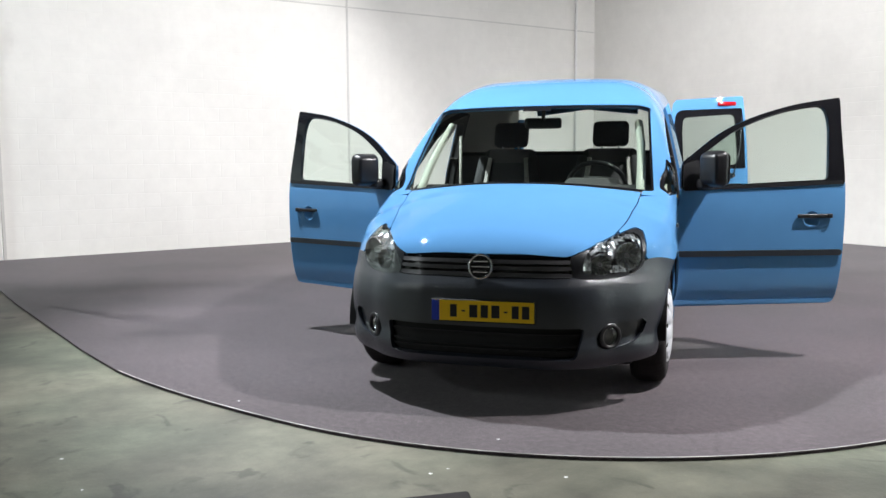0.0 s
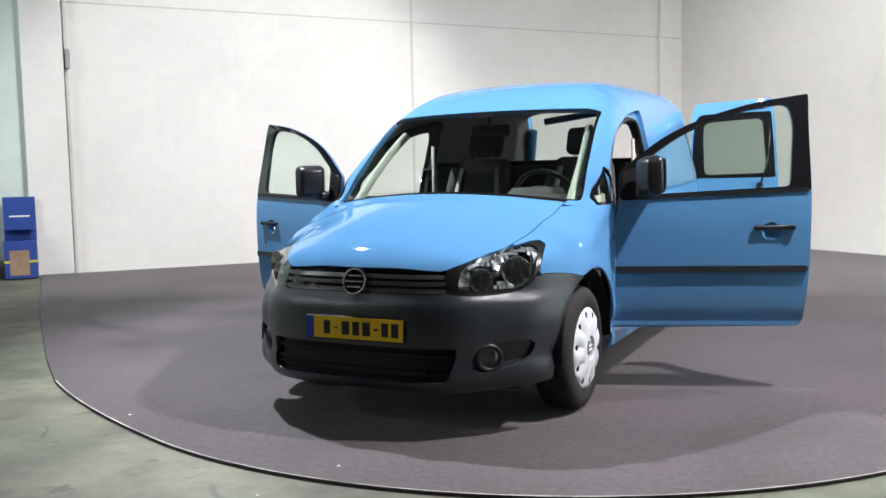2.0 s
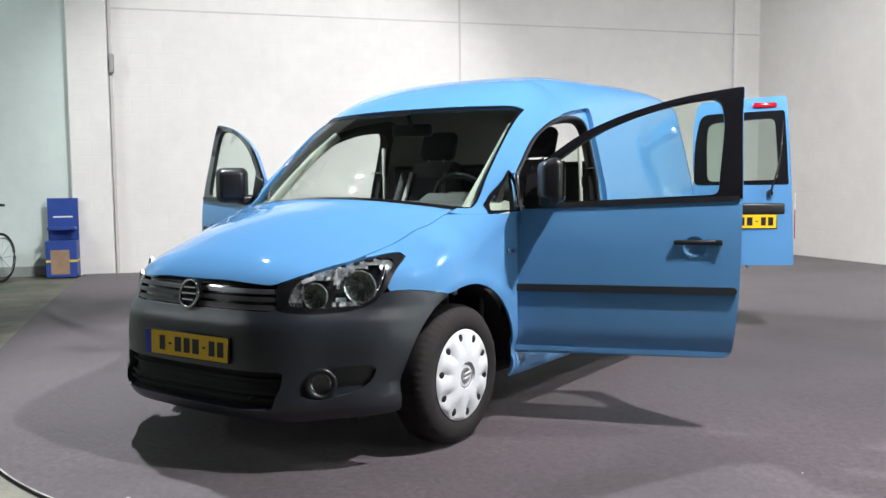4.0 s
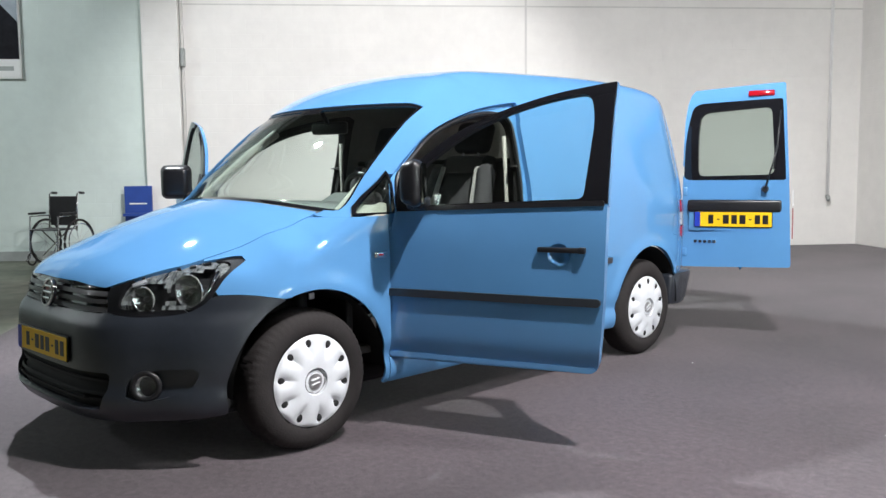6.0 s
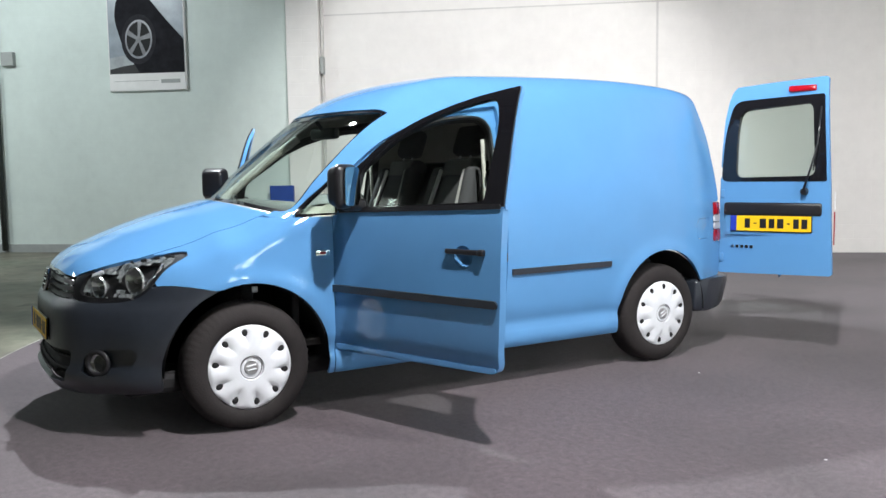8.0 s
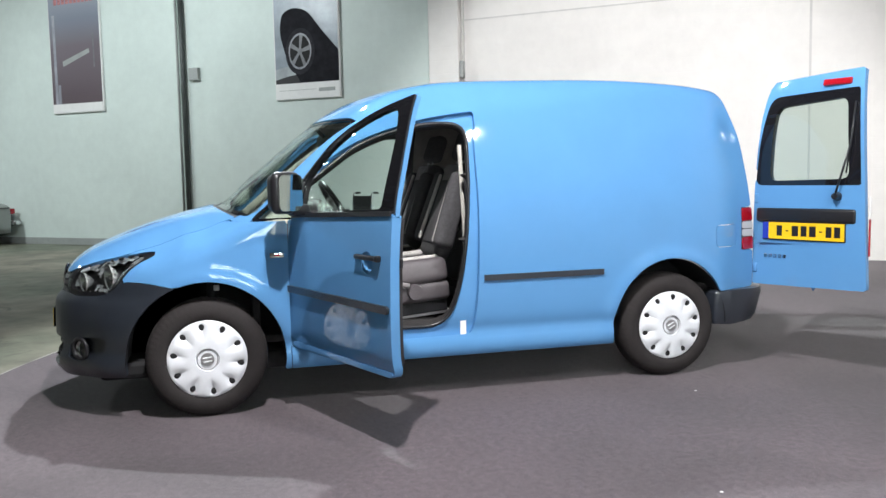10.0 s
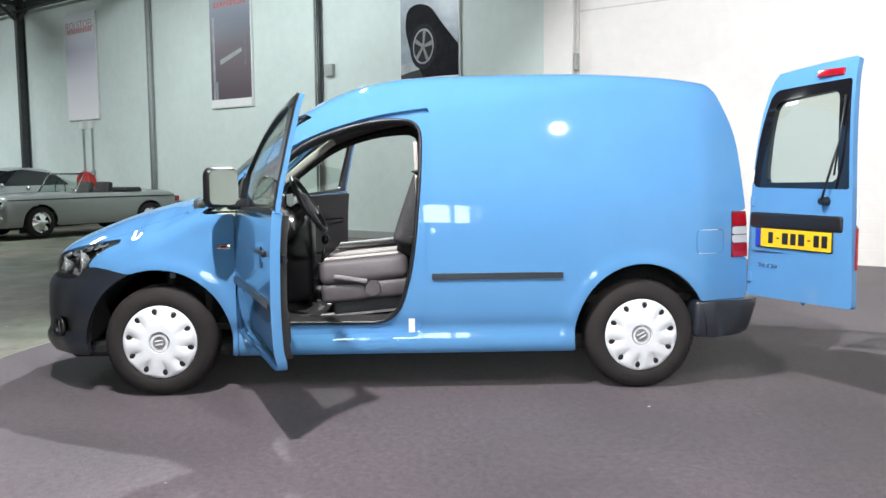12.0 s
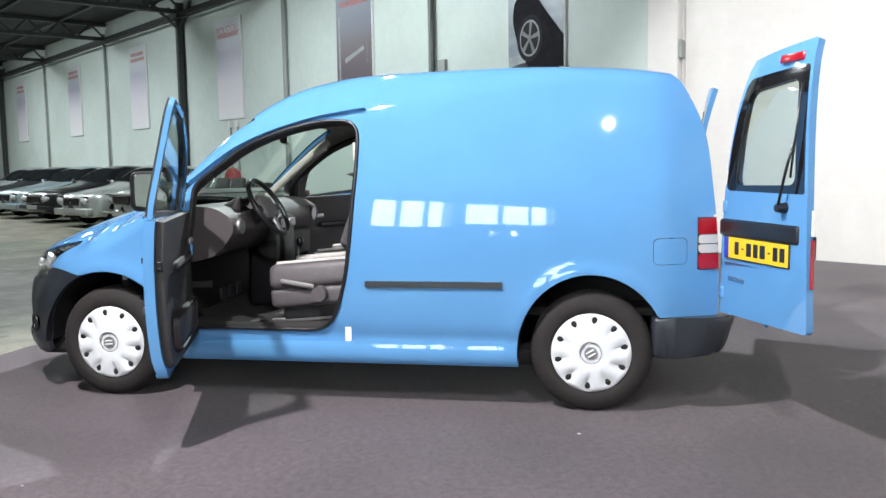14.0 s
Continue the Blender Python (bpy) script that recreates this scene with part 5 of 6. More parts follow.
def rear_door(s, wide, swing):
    hx, hy = s * 0.755, 3.295
    m = pose(hx, hy, 0, 0, 0, -s * swing)

    def at(a, b):  # a: across from the hinge, b: height
        x = s * (0.752 - a)
        return np.stack([x, DOORY(b) - DOORK(b) * (np.abs(x) / 0.7) ** 2, b], -1)
    top = lambda b: np.interp(b, [0.5, 1.35, 1.55, 1.66, 1.73, 1.77], [0.0, 0.0, 0.006, 0.02, 0.04, 0.075])
    free = lambda b: np.interp(b, [0.5, 0.545, 1.13, 1.80], [0.02, 0.0, 0.022, 0.060])
    edge = lambda p: low(0.752 - top(p[..., 2]) - s * p[..., 0], s * p[..., 0] - 0.752 + wide - free(p[..., 2]), p[..., 2] - 0.515 - 0.02 * (0.752 - s * p[..., 0]), 1.762 + 0.05 * (0.752 - s * p[..., 0]) - p[..., 2])
    us, vs = np.arange(-0.02, wide + 0.03, 0.015), np.arange(0.48, 1.83, 0.015)
    move, heart = (hx, hy, 0), (0, 2.0, 1.0)
    mid = 0.752 - wide
    band = rounded([(0.745, 1.130), (mid + 0.044, 1.130), (mid + 0.076, 1.685), (0.690, 1.668), (0.735, 1.45)], [0.05, 0.01, 0.02, 0.07, 0.2])
    pane = rounded([(0.645, 1.158), (mid + 0.115, 1.168), (mid + 0.145, 1.630), (0.636, 1.605), (0.650, 1.45)], [0.05, 0.05, 0.05, 0.06, 0.2])
    kw = lambda p, o: inside(s * p[..., 0], p[..., 2], o)
    d = panel("rear_door", trimmed(at, us, vs, lambda p: low(edge(p) - 0.002, -kw(p, band))), [PAINT, PAINT], van, "rear door swung wide open, light blue with a window", thick=0.032, move=move, at=m, heart=heart)
    panel("window_band", trimmed(at, us, vs, lambda p: low(edge(p) - 0.002, kw(p, band), -kw(p, pane))), [GLOSS, TRIM], d, "black band round the rear window", thick=0.03, offset=-0.001, move=move, heart=heart)
    panel("rear_glass", trimmed(at, us, vs, lambda p: kw(p, pane) + 0.004), TINT, d, thick=0.004, offset=-0.006, move=move, heart=heart)
    panel("door_lining", trimmed(at, us, vs, lambda p: low(edge(p) - 0.05, 1.10 - p[..., 2], p[..., 2] - 0.58)), TRIM, d, "grey door lining", thick=0.012, offset=-0.034, move=move, heart=heart)

    def on_door(x, z, out=0.0):
        y = float((DOORY(np.array([z])) - DOORK(np.array([z])) * (abs(x) / 0.7) ** 2)[0])
        sl = float((DOORY(np.array([z + 0.01])) - DOORY(np.array([z - 0.01])))[0]) / 0.02
        t = Matrix.Translation((s * x - hx, y - hy, z))
        return t @ pose(0, 0, 0, 90 - math.degrees(math.atan(sl)) * -1, 0, 180) @ Matrix.Translation((0, 0, out))
    if s > 0:
        # recess with plate, grip strip above it, badge bars, wiper, high brake lamp
        rec = rounded([(-0.30, -0.085), (0.30, -0.085), (0.30, 0.075), (-0.30, 0.075)], 0.02)
        part("plate_recess", prism(rec, 0.003, pose(0, 0, 0)), PAINT, d, at=on_door(0.40, 0.865, 0.0))
        plate(d, on_door(0.405, 0.858, 0.016), 0.52)
        part("grip_strip", boxed((-0.31, -0.048, -0.01), (0.31, 0.036, 0.022), 0.016, 3), BLACK, d, "black grip strip over the plate", 50, on_door(0.40, 0.958, 0.0))
        for k in range(5):
            part("badge_bar", boxed((-0.011, -0.010, 0), (0.011, 0.010, 0.005), 0.002, 1), CHROME, d, at=on_door(0.655 - 0.032 * k, 0.70, 0.002))
        part("brake_lamp", boxed((-0.085, -0.020, -0.01), (0.085, 0.020, 0.016), 0.008, 2), REDLENS, d, "red high-level brake lamp", 50, on_door(mid + 0.215, 1.722, 0.0))
        part("wiper_hub", rod(bmesh.new(), (0, 0, -0.005), (0, 0, 0.045), 0.026, 0.018, 16), BLACK, d, smooth=50, at=on_door(mid + 0.177, 1.068, 0.0))
        a, b, c = on_door(mid + 0.177, 1.068, 0.04), on_door(mid + 0.125, 1.26, 0.035), on_door(mid + 0.105, 1.36, 0.02)
        part("wiper_arm", tube([a.translation, b.translation, c.translation], 0.0065, 8), BLACK, d, smooth=180)
        part("wiper_blade", tube([on_door(mid + 0.125, 1.20, 0.018).translation, c.translation, on_door(mid + 0.088, 1.60, 0.018).translation], 0.005, 8), BLACK, d, smooth=180)
        e = lambda z0, z1, mt, nm: part(nm, boxed((-0.003, -0.009, z0), (0.003, 0.009, z1), 0.002, 1), mt, d, at=pose(s * (mid - 0.003) - hx, float(DOORY(np.array([(z0 + z1) / 2]))[0]) - hy - 0.016, 0))
        e(0.73, 0.94, REDLENS, "edge_reflector"), e(0.955, 1.065, WHITE, "edge_label")
    part("door_lock", boxed((-0.02, -0.05, -0.06), (0.02, 0.05, -0.045), 0.004, 1), BLACK, d, at=on_door(mid + 0.05, 0.90))
    for z in (0.62, 1.05):
        part("hinge", boxed((-0.012, -0.03, -0.03), (0.02, 0.03, 0.008), 0.006, 2), PAINT, d, smooth=50, at=on_door(0.735, z, 0.0))
    return d


rear_door(1, 0.73, 157.0)
rear_door(-1, 0.56, 166.0)
# frame of the rear opening
for s in (1, -1):
    pts = []
    for z in np.linspace(0.50, 1.58, 14):
        x = 0.735 - float(np.interp(z, [0.5, 1.0, 1.3, 1.55, 1.70], [0.03, 0.04, 0.06, 0.11, 0.17]))
        pts.append((s * x, float(TAILY(np.array([z]))[0]) - 0.05, z))
    part("rear_pillar", tube(pts, 0.045, 10), PAINT, van, smooth=180)
part("rear_header", tube([(x, 3.03 - 0.05 * abs(x), 1.70 - 0.12 * abs(x)) for x in np.linspace(-0.45, 0.45, 9)], 0.03, 10), PAINT, van, smooth=180)
part("rear_sill", boxed((-0.72, 3.17, 0.44), (0.72, 3.29, 0.53), 0.02), TRIM, van)

# ---- the van's cabin ----
SEATS = material("mauve_grey_plastic", (0.088, 0.078, 0.084), 0.5, vary=0.1, scale=20, bump=0.2, bump_scale=300)
LEVER = material("pale_grey_lever", (0.20, 0.19, 0.19), 0.5, vary=0.08, scale=20)
PARTN = material("partition_grey", (0.11, 0.11, 0.115), 0.6, vary=0.1, scale=12)
DASHM = material("dash_plastic", (0.062, 0.054, 0.057), 0.55, vary=0.1, scale=18, bump=0.3, bump_scale=320)
HUBM = material("grey_hub", (0.13, 0.13, 0.135), 0.5, vary=0.06, scale=20)
part("cabin_floor", boxed((-0.78, 0.27, 0.36), (0.78, 1.66, 0.40), 0.01), LINING, van)
part("cargo_floor", boxed((-0.74, 1.60, 0.48), (0.74, 3.26, 0.53), 0.01), LINING, van)
part("bulkhead", boxed((-0.80, 1.62, 0.40), (0.80, 1.65, 1.27), 0.012), PARTN, van, "dark half-height partition behind the seats")
part("bulkhead_rail", tube([(-0.79, 1.635, 1.27), (0.79, 1.635, 1.27)], 0.018, 10), BLACK, van, smooth=180)
prof = rounded([(0.28, 0.98), (0.42, 1.075), (0.60, 1.06), (0.70, 1.0), (0.715, 0.93), (0.66, 0.85), (0.60, 0.79), (0.46, 0.75), (0.28, 0.75)], [0.02, 0.05, 0.05, 0.04, 0.04, 0.06, 0.05, 0.05, 0.02])
dash = part("dashboard", prism(prof, 1.48, Matrix(((0, 0, 1, -0.74), (1, 0, 0, 0), (0, 1, 0, 0), (0, 0, 0, 1)))), DASHM, van, "dark mauve-grey moulded dashboard", 50)
bm = boxed((0.17, 0.44, 0.98), (0.55, 0.655, 1.17), 0.04, 4)
for v in bm.verts:
    if v.co.z > 1.07:
        v.co.z = 1.065 + 0.49 * (v.co.y - 0.44) - 2.4 * (v.co.x - 0.36) ** 2 + 0.25 * (v.co.z - 1.17)
part("binnacle", bm, DASHM, dash, "instrument hood", 60)
part("gauges", boxed((0.21, 0.650, 1.02), (0.51, 0.662, 1.11), 0.01), GLOSS, dash)
part("centre_console", boxed((-0.13, 0.52, 0.40), (0.13, 0.76, 0.98), 0.04, 3), BLACK, dash, smooth=50)
for x in (-0.07, 0.07):
    part("air_vent", boxed((x - 0.05, 0.752, 0.90), (x + 0.05, 0.765, 0.955), 0.008), SATIN, dash)
for x in (-0.62, 0.64):
    part("air_vent", rod(bmesh.new(), (x, 0.70, 0.95), (x, 0.722, 0.95), 0.045, seg=20), SATIN, dash, smooth=40)
part("glove_box", boxed((-0.60, 0.62, 0.68), (-0.18, 0.70, 0.86), 0.03, 3), TRIM, dash, smooth=50)
part("gear_lever", tube([(0.0, 0.80, 0.60), (0.0, 0.83, 0.78)], 0.012, 8), BLACK, dash, smooth=180)
part("gear_knob", ball(bmesh.new(), (0, 0.832, 0.80), (0.026, 0.026, 0.034), 14), GLOSS, dash, smooth=180)
part("lever_boot", rod(bmesh.new(), (0, 0.79, 0.54), (0, 0.81, 0.64), 0.07, 0.03), BLACK, dash, smooth=50)
sw = part("steering_wheel", tube([(0.185 * math.cos(w), 0.185 * math.sin(w), 0) for w in np.linspace(0, 2 * math.pi, 48, endpoint=False)], 0.0155, 10, True), BLACK, van, "black three-spoke steering wheel", 180, pose(0.37, 0.775, 1.045, -59, 0, 0))
part("airbag_hub", boxed((-0.10, -0.085, -0.04), (0.10, 0.075, 0.014), 0.035, 4), HUBM, sw, smooth=50)
for a in (0, 180, 90):
    part("spoke", boxed((0.05, -0.022, -0.02), (0.18, 0.022, 0.0), 0.008), SATIN if a == 90 else BLACK, sw, smooth=50, at=pose(0, 0, 0, 0, 0, a))
part("steering_column", rod(bmesh.new(), (0.37, 0.755, 1.03), (0.37, 0.56, 0.91), 0.045, 0.06), BLACK, van, smooth=40)
for x in (0.26, 0.48):
    part("stalk", tube([(0.37, 0.725, 1.01), (x, 0.735, 1.03)], 0.009, 8), BLACK, van, smooth=180)
for x in (0.24, 0.36, 0.47):
    part("pedal", boxed((x - 0.035, 0.50, 0.50), (x + 0.035, 0.52, 0.57), 0.008), BLACK, van)
im = part("inner_mirror", boxed((-0.12, -0.02, -0.035), (0.12, 0.025, 0.035), 0.018, 3), BLACK, van, "black rear-view mirror on the windscreen", 50, pose(0.02, 0.76, 1.46, 0, 0, 14))
part("mirror_face", boxed((-0.11, 0.0255, -0.028), (0.11, 0.028, 0.028)), MIRROR, im)
part("mirror_stem", tube([(0.0, -0.01, 0.02), (0.0, -0.06, 0.08)], 0.012, 8), BLACK, im, smooth=180)
for s in (1, -1):
    part("sun_visor", boxed((s * 0.36 - 0.19, 0.84, 1.565), (s * 0.36 + 0.19, 0.98, 1.59), 0.008), BEIGE, van, at=None)


def cushion(size, bevel, bulge=0.0):
    bm = boxed(tuple(-k / 2 for k in size), tuple(k / 2 for k in size), bevel, 4)
    for v in bm.verts:
        v.co.z += bulge * (1 - (2 * v.co.x / size[0]) ** 2) * (1 if v.co.z > 0 else 0)
    return bm


RECLINE, LEAN_Y, LEAN_Z = -25.0, math.sin(radians(25)), math.cos(radians(25))
for x in (0.37, -0.37):
    seat = part("seat", cushion((0.32, 0.50, 0.13), 0.045, 0.012), SEATF, van, "grey cloth front seat with pale bolsters", 60, pose(x, 1.115, 0.655, 5, 0, 0))
    up = lambda d, out=0.0, side=0.0, tw=0.0: pose(side, 0.235 + d * LEAN_Y - out * LEAN_Z, 0.06 + d * LEAN_Z + out * LEAN_Y, RECLINE, 0, tw)
    for k in (-1, 1):
        part("seat_bolster", cushion((0.10, 0.52, 0.15), 0.045), SEATS, seat, smooth=60, at=pose(k * 0.205, 0.0, 0.012, 0, -k * 14, 0))
        part("seat_band", cushion((0.045, 0.46, 0.03), 0.014), SEATP, seat, "pale cloth band along the cushion", 60, pose(k * 0.165, 0.0, 0.082, 0, -k * 16, 0))
        part("back_bolster", cushion((0.085, 0.13, 0.46), 0.04), SEATD, seat, smooth=60, at=up(0.30, 0.035, k * 0.205, k * 18))
        part("back_band", cushion((0.04, 0.02, 0.42), 0.009), SEATP, seat, "pale cloth band along the backrest", 60, up(0.30, 0.075, k * 0.160, k * 14))
    part("backrest", cushion((0.40, 0.11, 0.60), 0.05), SEATD, seat, "dark cloth backrest", 60, up(0.30))
    part("backrest_panel", cushion((0.25, 0.03, 0.40), 0.012), SEATD, seat, smooth=60, at=up(0.28, 0.05))
    part("shoulder_panel", cushion((0.30, 0.03, 0.12), 0.012), SEATF, seat, smooth=60, at=up(0.52, 0.046))
    part("headrest", cushion((0.26, 0.09, 0.19), 0.04), SEATD, seat, "dark cloth headrest", 60, up(0.71, 0.02))
    for k in (-1, 1):
        part("headrest_post", rod(bmesh.new(), (0, 0, -0.07), (0, 0, 0.05), 0.007, seg=8), SATIN, seat, at=up(0.62, 0.02, k * 0.06))
    part("seat_side", boxed((-0.25, -0.26, -0.165), (0.25, 0.26, -0.05), 0.03, 3), SEATS, seat, "mauve-grey plastic seat side", 50)
    part("seat_base", boxed((-0.22, -0.20, -0.235), (0.22, 0.24, -0.15), 0.01), BLACK, seat)
    for k in (-1, 1):
        part("seat_rail", boxed((k * 0.2 - 0.015, -0.28, -0.25), (k * 0.2 + 0.015, 0.25, -0.225), 0.004), SATIN, seat)
    k = 1 if x > 0 else -1
    part("seat_lever", boxed((k * 0.262, -0.17, -0.060), (k * 0.282, 0.03, -0.032), 0.010, 3), LEVER, seat, "pale grey height lever", 50, pose(0, 0, 0, -14, 0, 0))
    part("recliner_knob", rod(bmesh.new(), (k * 0.25, 0.045, -0.095), (k * 0.292, 0.045, -0.095), 0.047, 0.042, 24), SEATS, seat, "round grey recliner knob", 40)
    part("belt", tube([(k * 0.36, 0.37, 0.72), (k * 0.365, 0.35, 0.3), (k * 0.37, 0.32, -0.15)], 0.012, 6), BEIGE, seat, smooth=180)

# ---- things along the hall wall ----
BLUEBOX = material("blue_card", (0.02, 0.06, 0.28), 0.5, vary=0.12, scale=6)
YELL = material("yellow_band", (0.62, 0.50, 0.05), 0.5)
TAN = material("brown_card", (0.30, 0.20, 0.13), 0.7, vary=0.2, scale=8)
disp = thing("display_stand", "blue cardboard display stand beside the pillar", "display stand", at=ROOM @ pose(10.575, 0.31, 0, 0, 0, 0))
part("cabinet", boxed((-0.19, -0.14, 0.0), (0.19, 0.16, 0.48), 0.006), BLUEBOX, disp)
part("back_board", boxed((-0.19, -0.15, 0.48), (0.19, -0.10, 1.04), 0.006), BLUEBOX, disp)
part("top_shelf", boxed((-0.17, -0.10, 0.62), (0.17, 0.10, 0.66), 0.004), BLUEBOX, disp)
part("stripe", boxed((-0.192, -0.142, 0.20), (0.192, 0.163, 0.23)), YELL, disp)
part("picture", boxed((-0.10, 0.160, 0.04), (0.13, 0.165, 0.36)), TAN, disp)
part("white_mark", boxed((-0.12, -0.099, 0.78), (0.12, -0.096, 0.80)), WHITE, disp)

# folded wheelchair
wc = thing("wheelchair", "black folding wheelchair standing against the wall", "wheelchair", at=ROOM @ pose(11.50, 0.62, 0, 0, 0, 160))
for s in (-1, 1):
    part("wheel", tube([(s * 0.27, 0.0 + 0.30 * math.cos(w), 0.30 + 0.30 * math.sin(w)) for w in np.linspace(0, 2 * math.pi, 36, endpoint=False)], 0.017, 8, True), RUBBER, wc, smooth=180)
    part("hand_rim", tube([(s * 0.30, 0.25 * math.cos(w), 0.30 + 0.25 * math.sin(w)) for w in np.linspace(0, 2 * math.pi, 30, endpoint=False)], 0.008, 6, True), CHROME, wc, smooth=180)
    for k in range(10):
        w = 2 * math.pi * k / 10
        part("spoke", rod(bmesh.new(), (s * 0.27, 0, 0.30), (s * 0.27, 0.29 * math.cos(w), 0.30 + 0.29 * math.sin(w)), 0.003, seg=5), SATIN, wc)
    part("back_tube", tube([(s * 0.22, 0.02, 0.45), (s * 0.22, 0.06, 0.95), (s * 0.22, 0.13, 0.97)], 0.012, 8), CHROME, wc, smooth=180)
    part("grip", tube([(s * 0.22, 0.10, 0.965), (s * 0.22, 0.20, 0.96)], 0.018, 8), BLACK, wc, smooth=180)
    part("arm_pad", boxed((s * 0.25 - 0.025, -0.32, 0.68), (s * 0.25 + 0.025, -0.02, 0.71), 0.01), BLACK, wc)
    part("side_tube", tube([(s * 0.22, 0.02, 0.66), (s * 0.22, -0.34, 0.66), (s * 0.22, -0.38, 0.10), (s * 0.18, -0.50, 0.08)], 0.011, 8), CHROME, wc, smooth=180)
    part("castor", tube([(s * 0.22, -0.34 + 0.08 * math.cos(w), 0.09 + 0.08 * math.sin(w)) for w in np.linspace(0, 2 * math.pi, 20, endpoint=False)], 0.012, 6, True), RUBBER, wc, smooth=180)
part("back_sling", boxed((-0.21, 0.035, 0.52), (0.21, 0.06, 0.92), 0.01), BLACK, wc)
part("seat_sling", boxed((-0.21, -0.36, 0.47), (0.21, 0.03, 0.49), 0.008), BLACK, wc)
part("cross_brace", rod(bmesh.new(), (-0.2, -0.15, 0.12), (0.2, -0.15, 0.46), 0.01, seg=8), CHROME, wc)
part("cross_brace", rod(bmesh.new(), (0.2, -0.15, 0.12), (-0.2, -0.15, 0.46), 0.01, seg=8), CHROME, wc)

# ---- parked cars ----
CARGLASS = material("dark_car_glass", (0.012, 0.014, 0.016), 0.06, coat=0.5)


def parked_car(m, paint, label, kind):
    """A parked car, nose towards -y, its middle at the pose m."""
    car = thing("car", label, "car", "parked cars", at=m)
    if kind == "open":
        top = smooth_line([-2.1, -2.02, -1.6, -0.75, -0.4, 1.0, 2.0, 2.1], [0.70, 0.81, 0.84, 0.87, 0.87, 0.86, 0.82, 0.70])
        hw = smooth_line([0.2, 0.35, 0.6, 0.78, 0.95], [0.72, 0.79, 0.80, 0.76, 0.70])
        roof, wb, r = None, (-1.25, 1.25), 0.30
    else:
        top = smooth_line([-2.1, -2.02, -1.6, -0.9, -0.7, -0.05, 0.3, 0.8, 1.35, 1.9, 2.1], [0.55, 0.68, 0.80, 0.93, 0.98, 1.33, 1.38, 1.35, 1.10, 0.95, 0.75])
        hw = smooth_line([0.2, 0.32, 0.55, 0.80, 0.95, 1.2, 1.4], [0.76, 0.84, 0.87, 0.86, 0.80, 0.66, 0.52])
        wb, r = (-1.28, 1.25), 0.315
    sk = Skin(lambda ax, y: top(y) - 0.04 * (ax / 0.7) ** 2, lambda y, z: hw(z) - 0.06 * np.clip(np.abs(y) - 1.2, 0, 1) ** 2,
              lambda ax, z: -2.08 + 0.22 * (ax / 0.8) ** 3 + 0.08 * (z - 0.5) ** 2, lambda ax, z: 2.08 - 0.15 * (ax / 0.8) ** 3, lambda y: np.full_like(y, 0.12), 0.10)
    at = sk.round_axis(0.55)
    ys, an = np.concatenate([np.linspace(-2.09, -1.9, 14), np.linspace(-1.85, 1.85, 60), np.linspace(1.9, 2.09, 14)]), np.radians(np.arange(-40, 221, 3.0))
    ar = lambda p: np.maximum(r + 0.05 - np.hypot(p[..., 1] - wb[0], p[..., 2] - r), r + 0.05 - np.hypot(p[..., 1] - wb[1], p[..., 2] - r))
    if kind == "open":
        win = lambda p: np.minimum(0.62 - np.abs(p[..., 0]), np.minimum(p[..., 1] + 0.42, 0.95 - p[..., 1])) - np.where(p[..., 2] > 0.7, 0, 9)
    else:
        side = [(-0.78, 0.96), (1.25, 0.97), (0.95, 1.24), (0.2, 1.33), (-0.12, 1.29)]
        scr = lambda p: np.minimum(np.minimum(p[..., 1] + 0.72, -0.12 - p[..., 1]), 0.64 - np.abs(p[..., 0]))
        back = lambda p: np.minimum(np.minimum(p[..., 1] - 0.9, 1.38 - p[..., 1]), 0.56 - np.abs(p[..., 0]))
        win = lambda p: np.maximum(np.maximum(np.where(np.abs(p[..., 0]) > 0.5, inside(p[..., 1], p[..., 2], side), -1), scr(p)), back(p))
    h = (0, 0, 0.5)
    panel("body", trimmed(at, ys, an, lambda p: low(-ar(p), -win(p), p[..., 2] - 0.22)), paint, car, thick=0.02, heart=h)
    if kind == "open":
        part("cockpit", boxed((-0.62, -0.45, 0.40), (0.62, 0.97, 0.62), 0.02), BLACK, car)
        for x in (-0.33, 0.33):
            part("seat_back", cushion((0.46, 0.14, 0.55), 0.05), TRIM, car, smooth=60, at=pose(x, 0.42, 0.78, -12, 0, 0))
        part("folded_top", boxed((-0.60, 0.78, 0.78), (0.60, 1.22, 0.93), 0.06, 3), BLACK, car, "folded black soft top", 50)
        arc = [(-0.64, -0.42, 0.84), (-0.60, -0.20, 1.22), (0.60, -0.20, 1.22), (0.64, -0.42, 0.84)]
        part("screen_frame", tube(arc, 0.018, 8), CHROME, car, smooth=60)
        part("screen", ([(-0.62, -0.42, 0.84), (0.62, -0.42, 0.84), (0.59, -0.205, 1.21), (-0.59, -0.205, 1.21)], [(0, 1, 2, 3)]), CLEAR, car)
        for s in (-1, 1):
            part("door_window", ([(s * 0.66, -0.40, 0.86), (s * 0.66, 0.10, 0.86), (s * 0.61, -0.17, 1.18)], [(0, 1, 2)]), CLEAR, car)
        for s in (-1, 1):
            part("side_line", tube([(s * 0.785, -1.9, 0.735), (s * 0.79, 0, 0.745), (s * 0.785, 1.9, 0.735)], 0.012, 6), BLACK, car)
        part("steering", tube([(-0.33 + 0.18 * math.cos(w), -0.12, 0.92 + 0.18 * math.sin(w)) for w in np.linspace(0, 6.28, 24, endpoint=False)], 0.012, 6, True), BLACK, car)
    else:
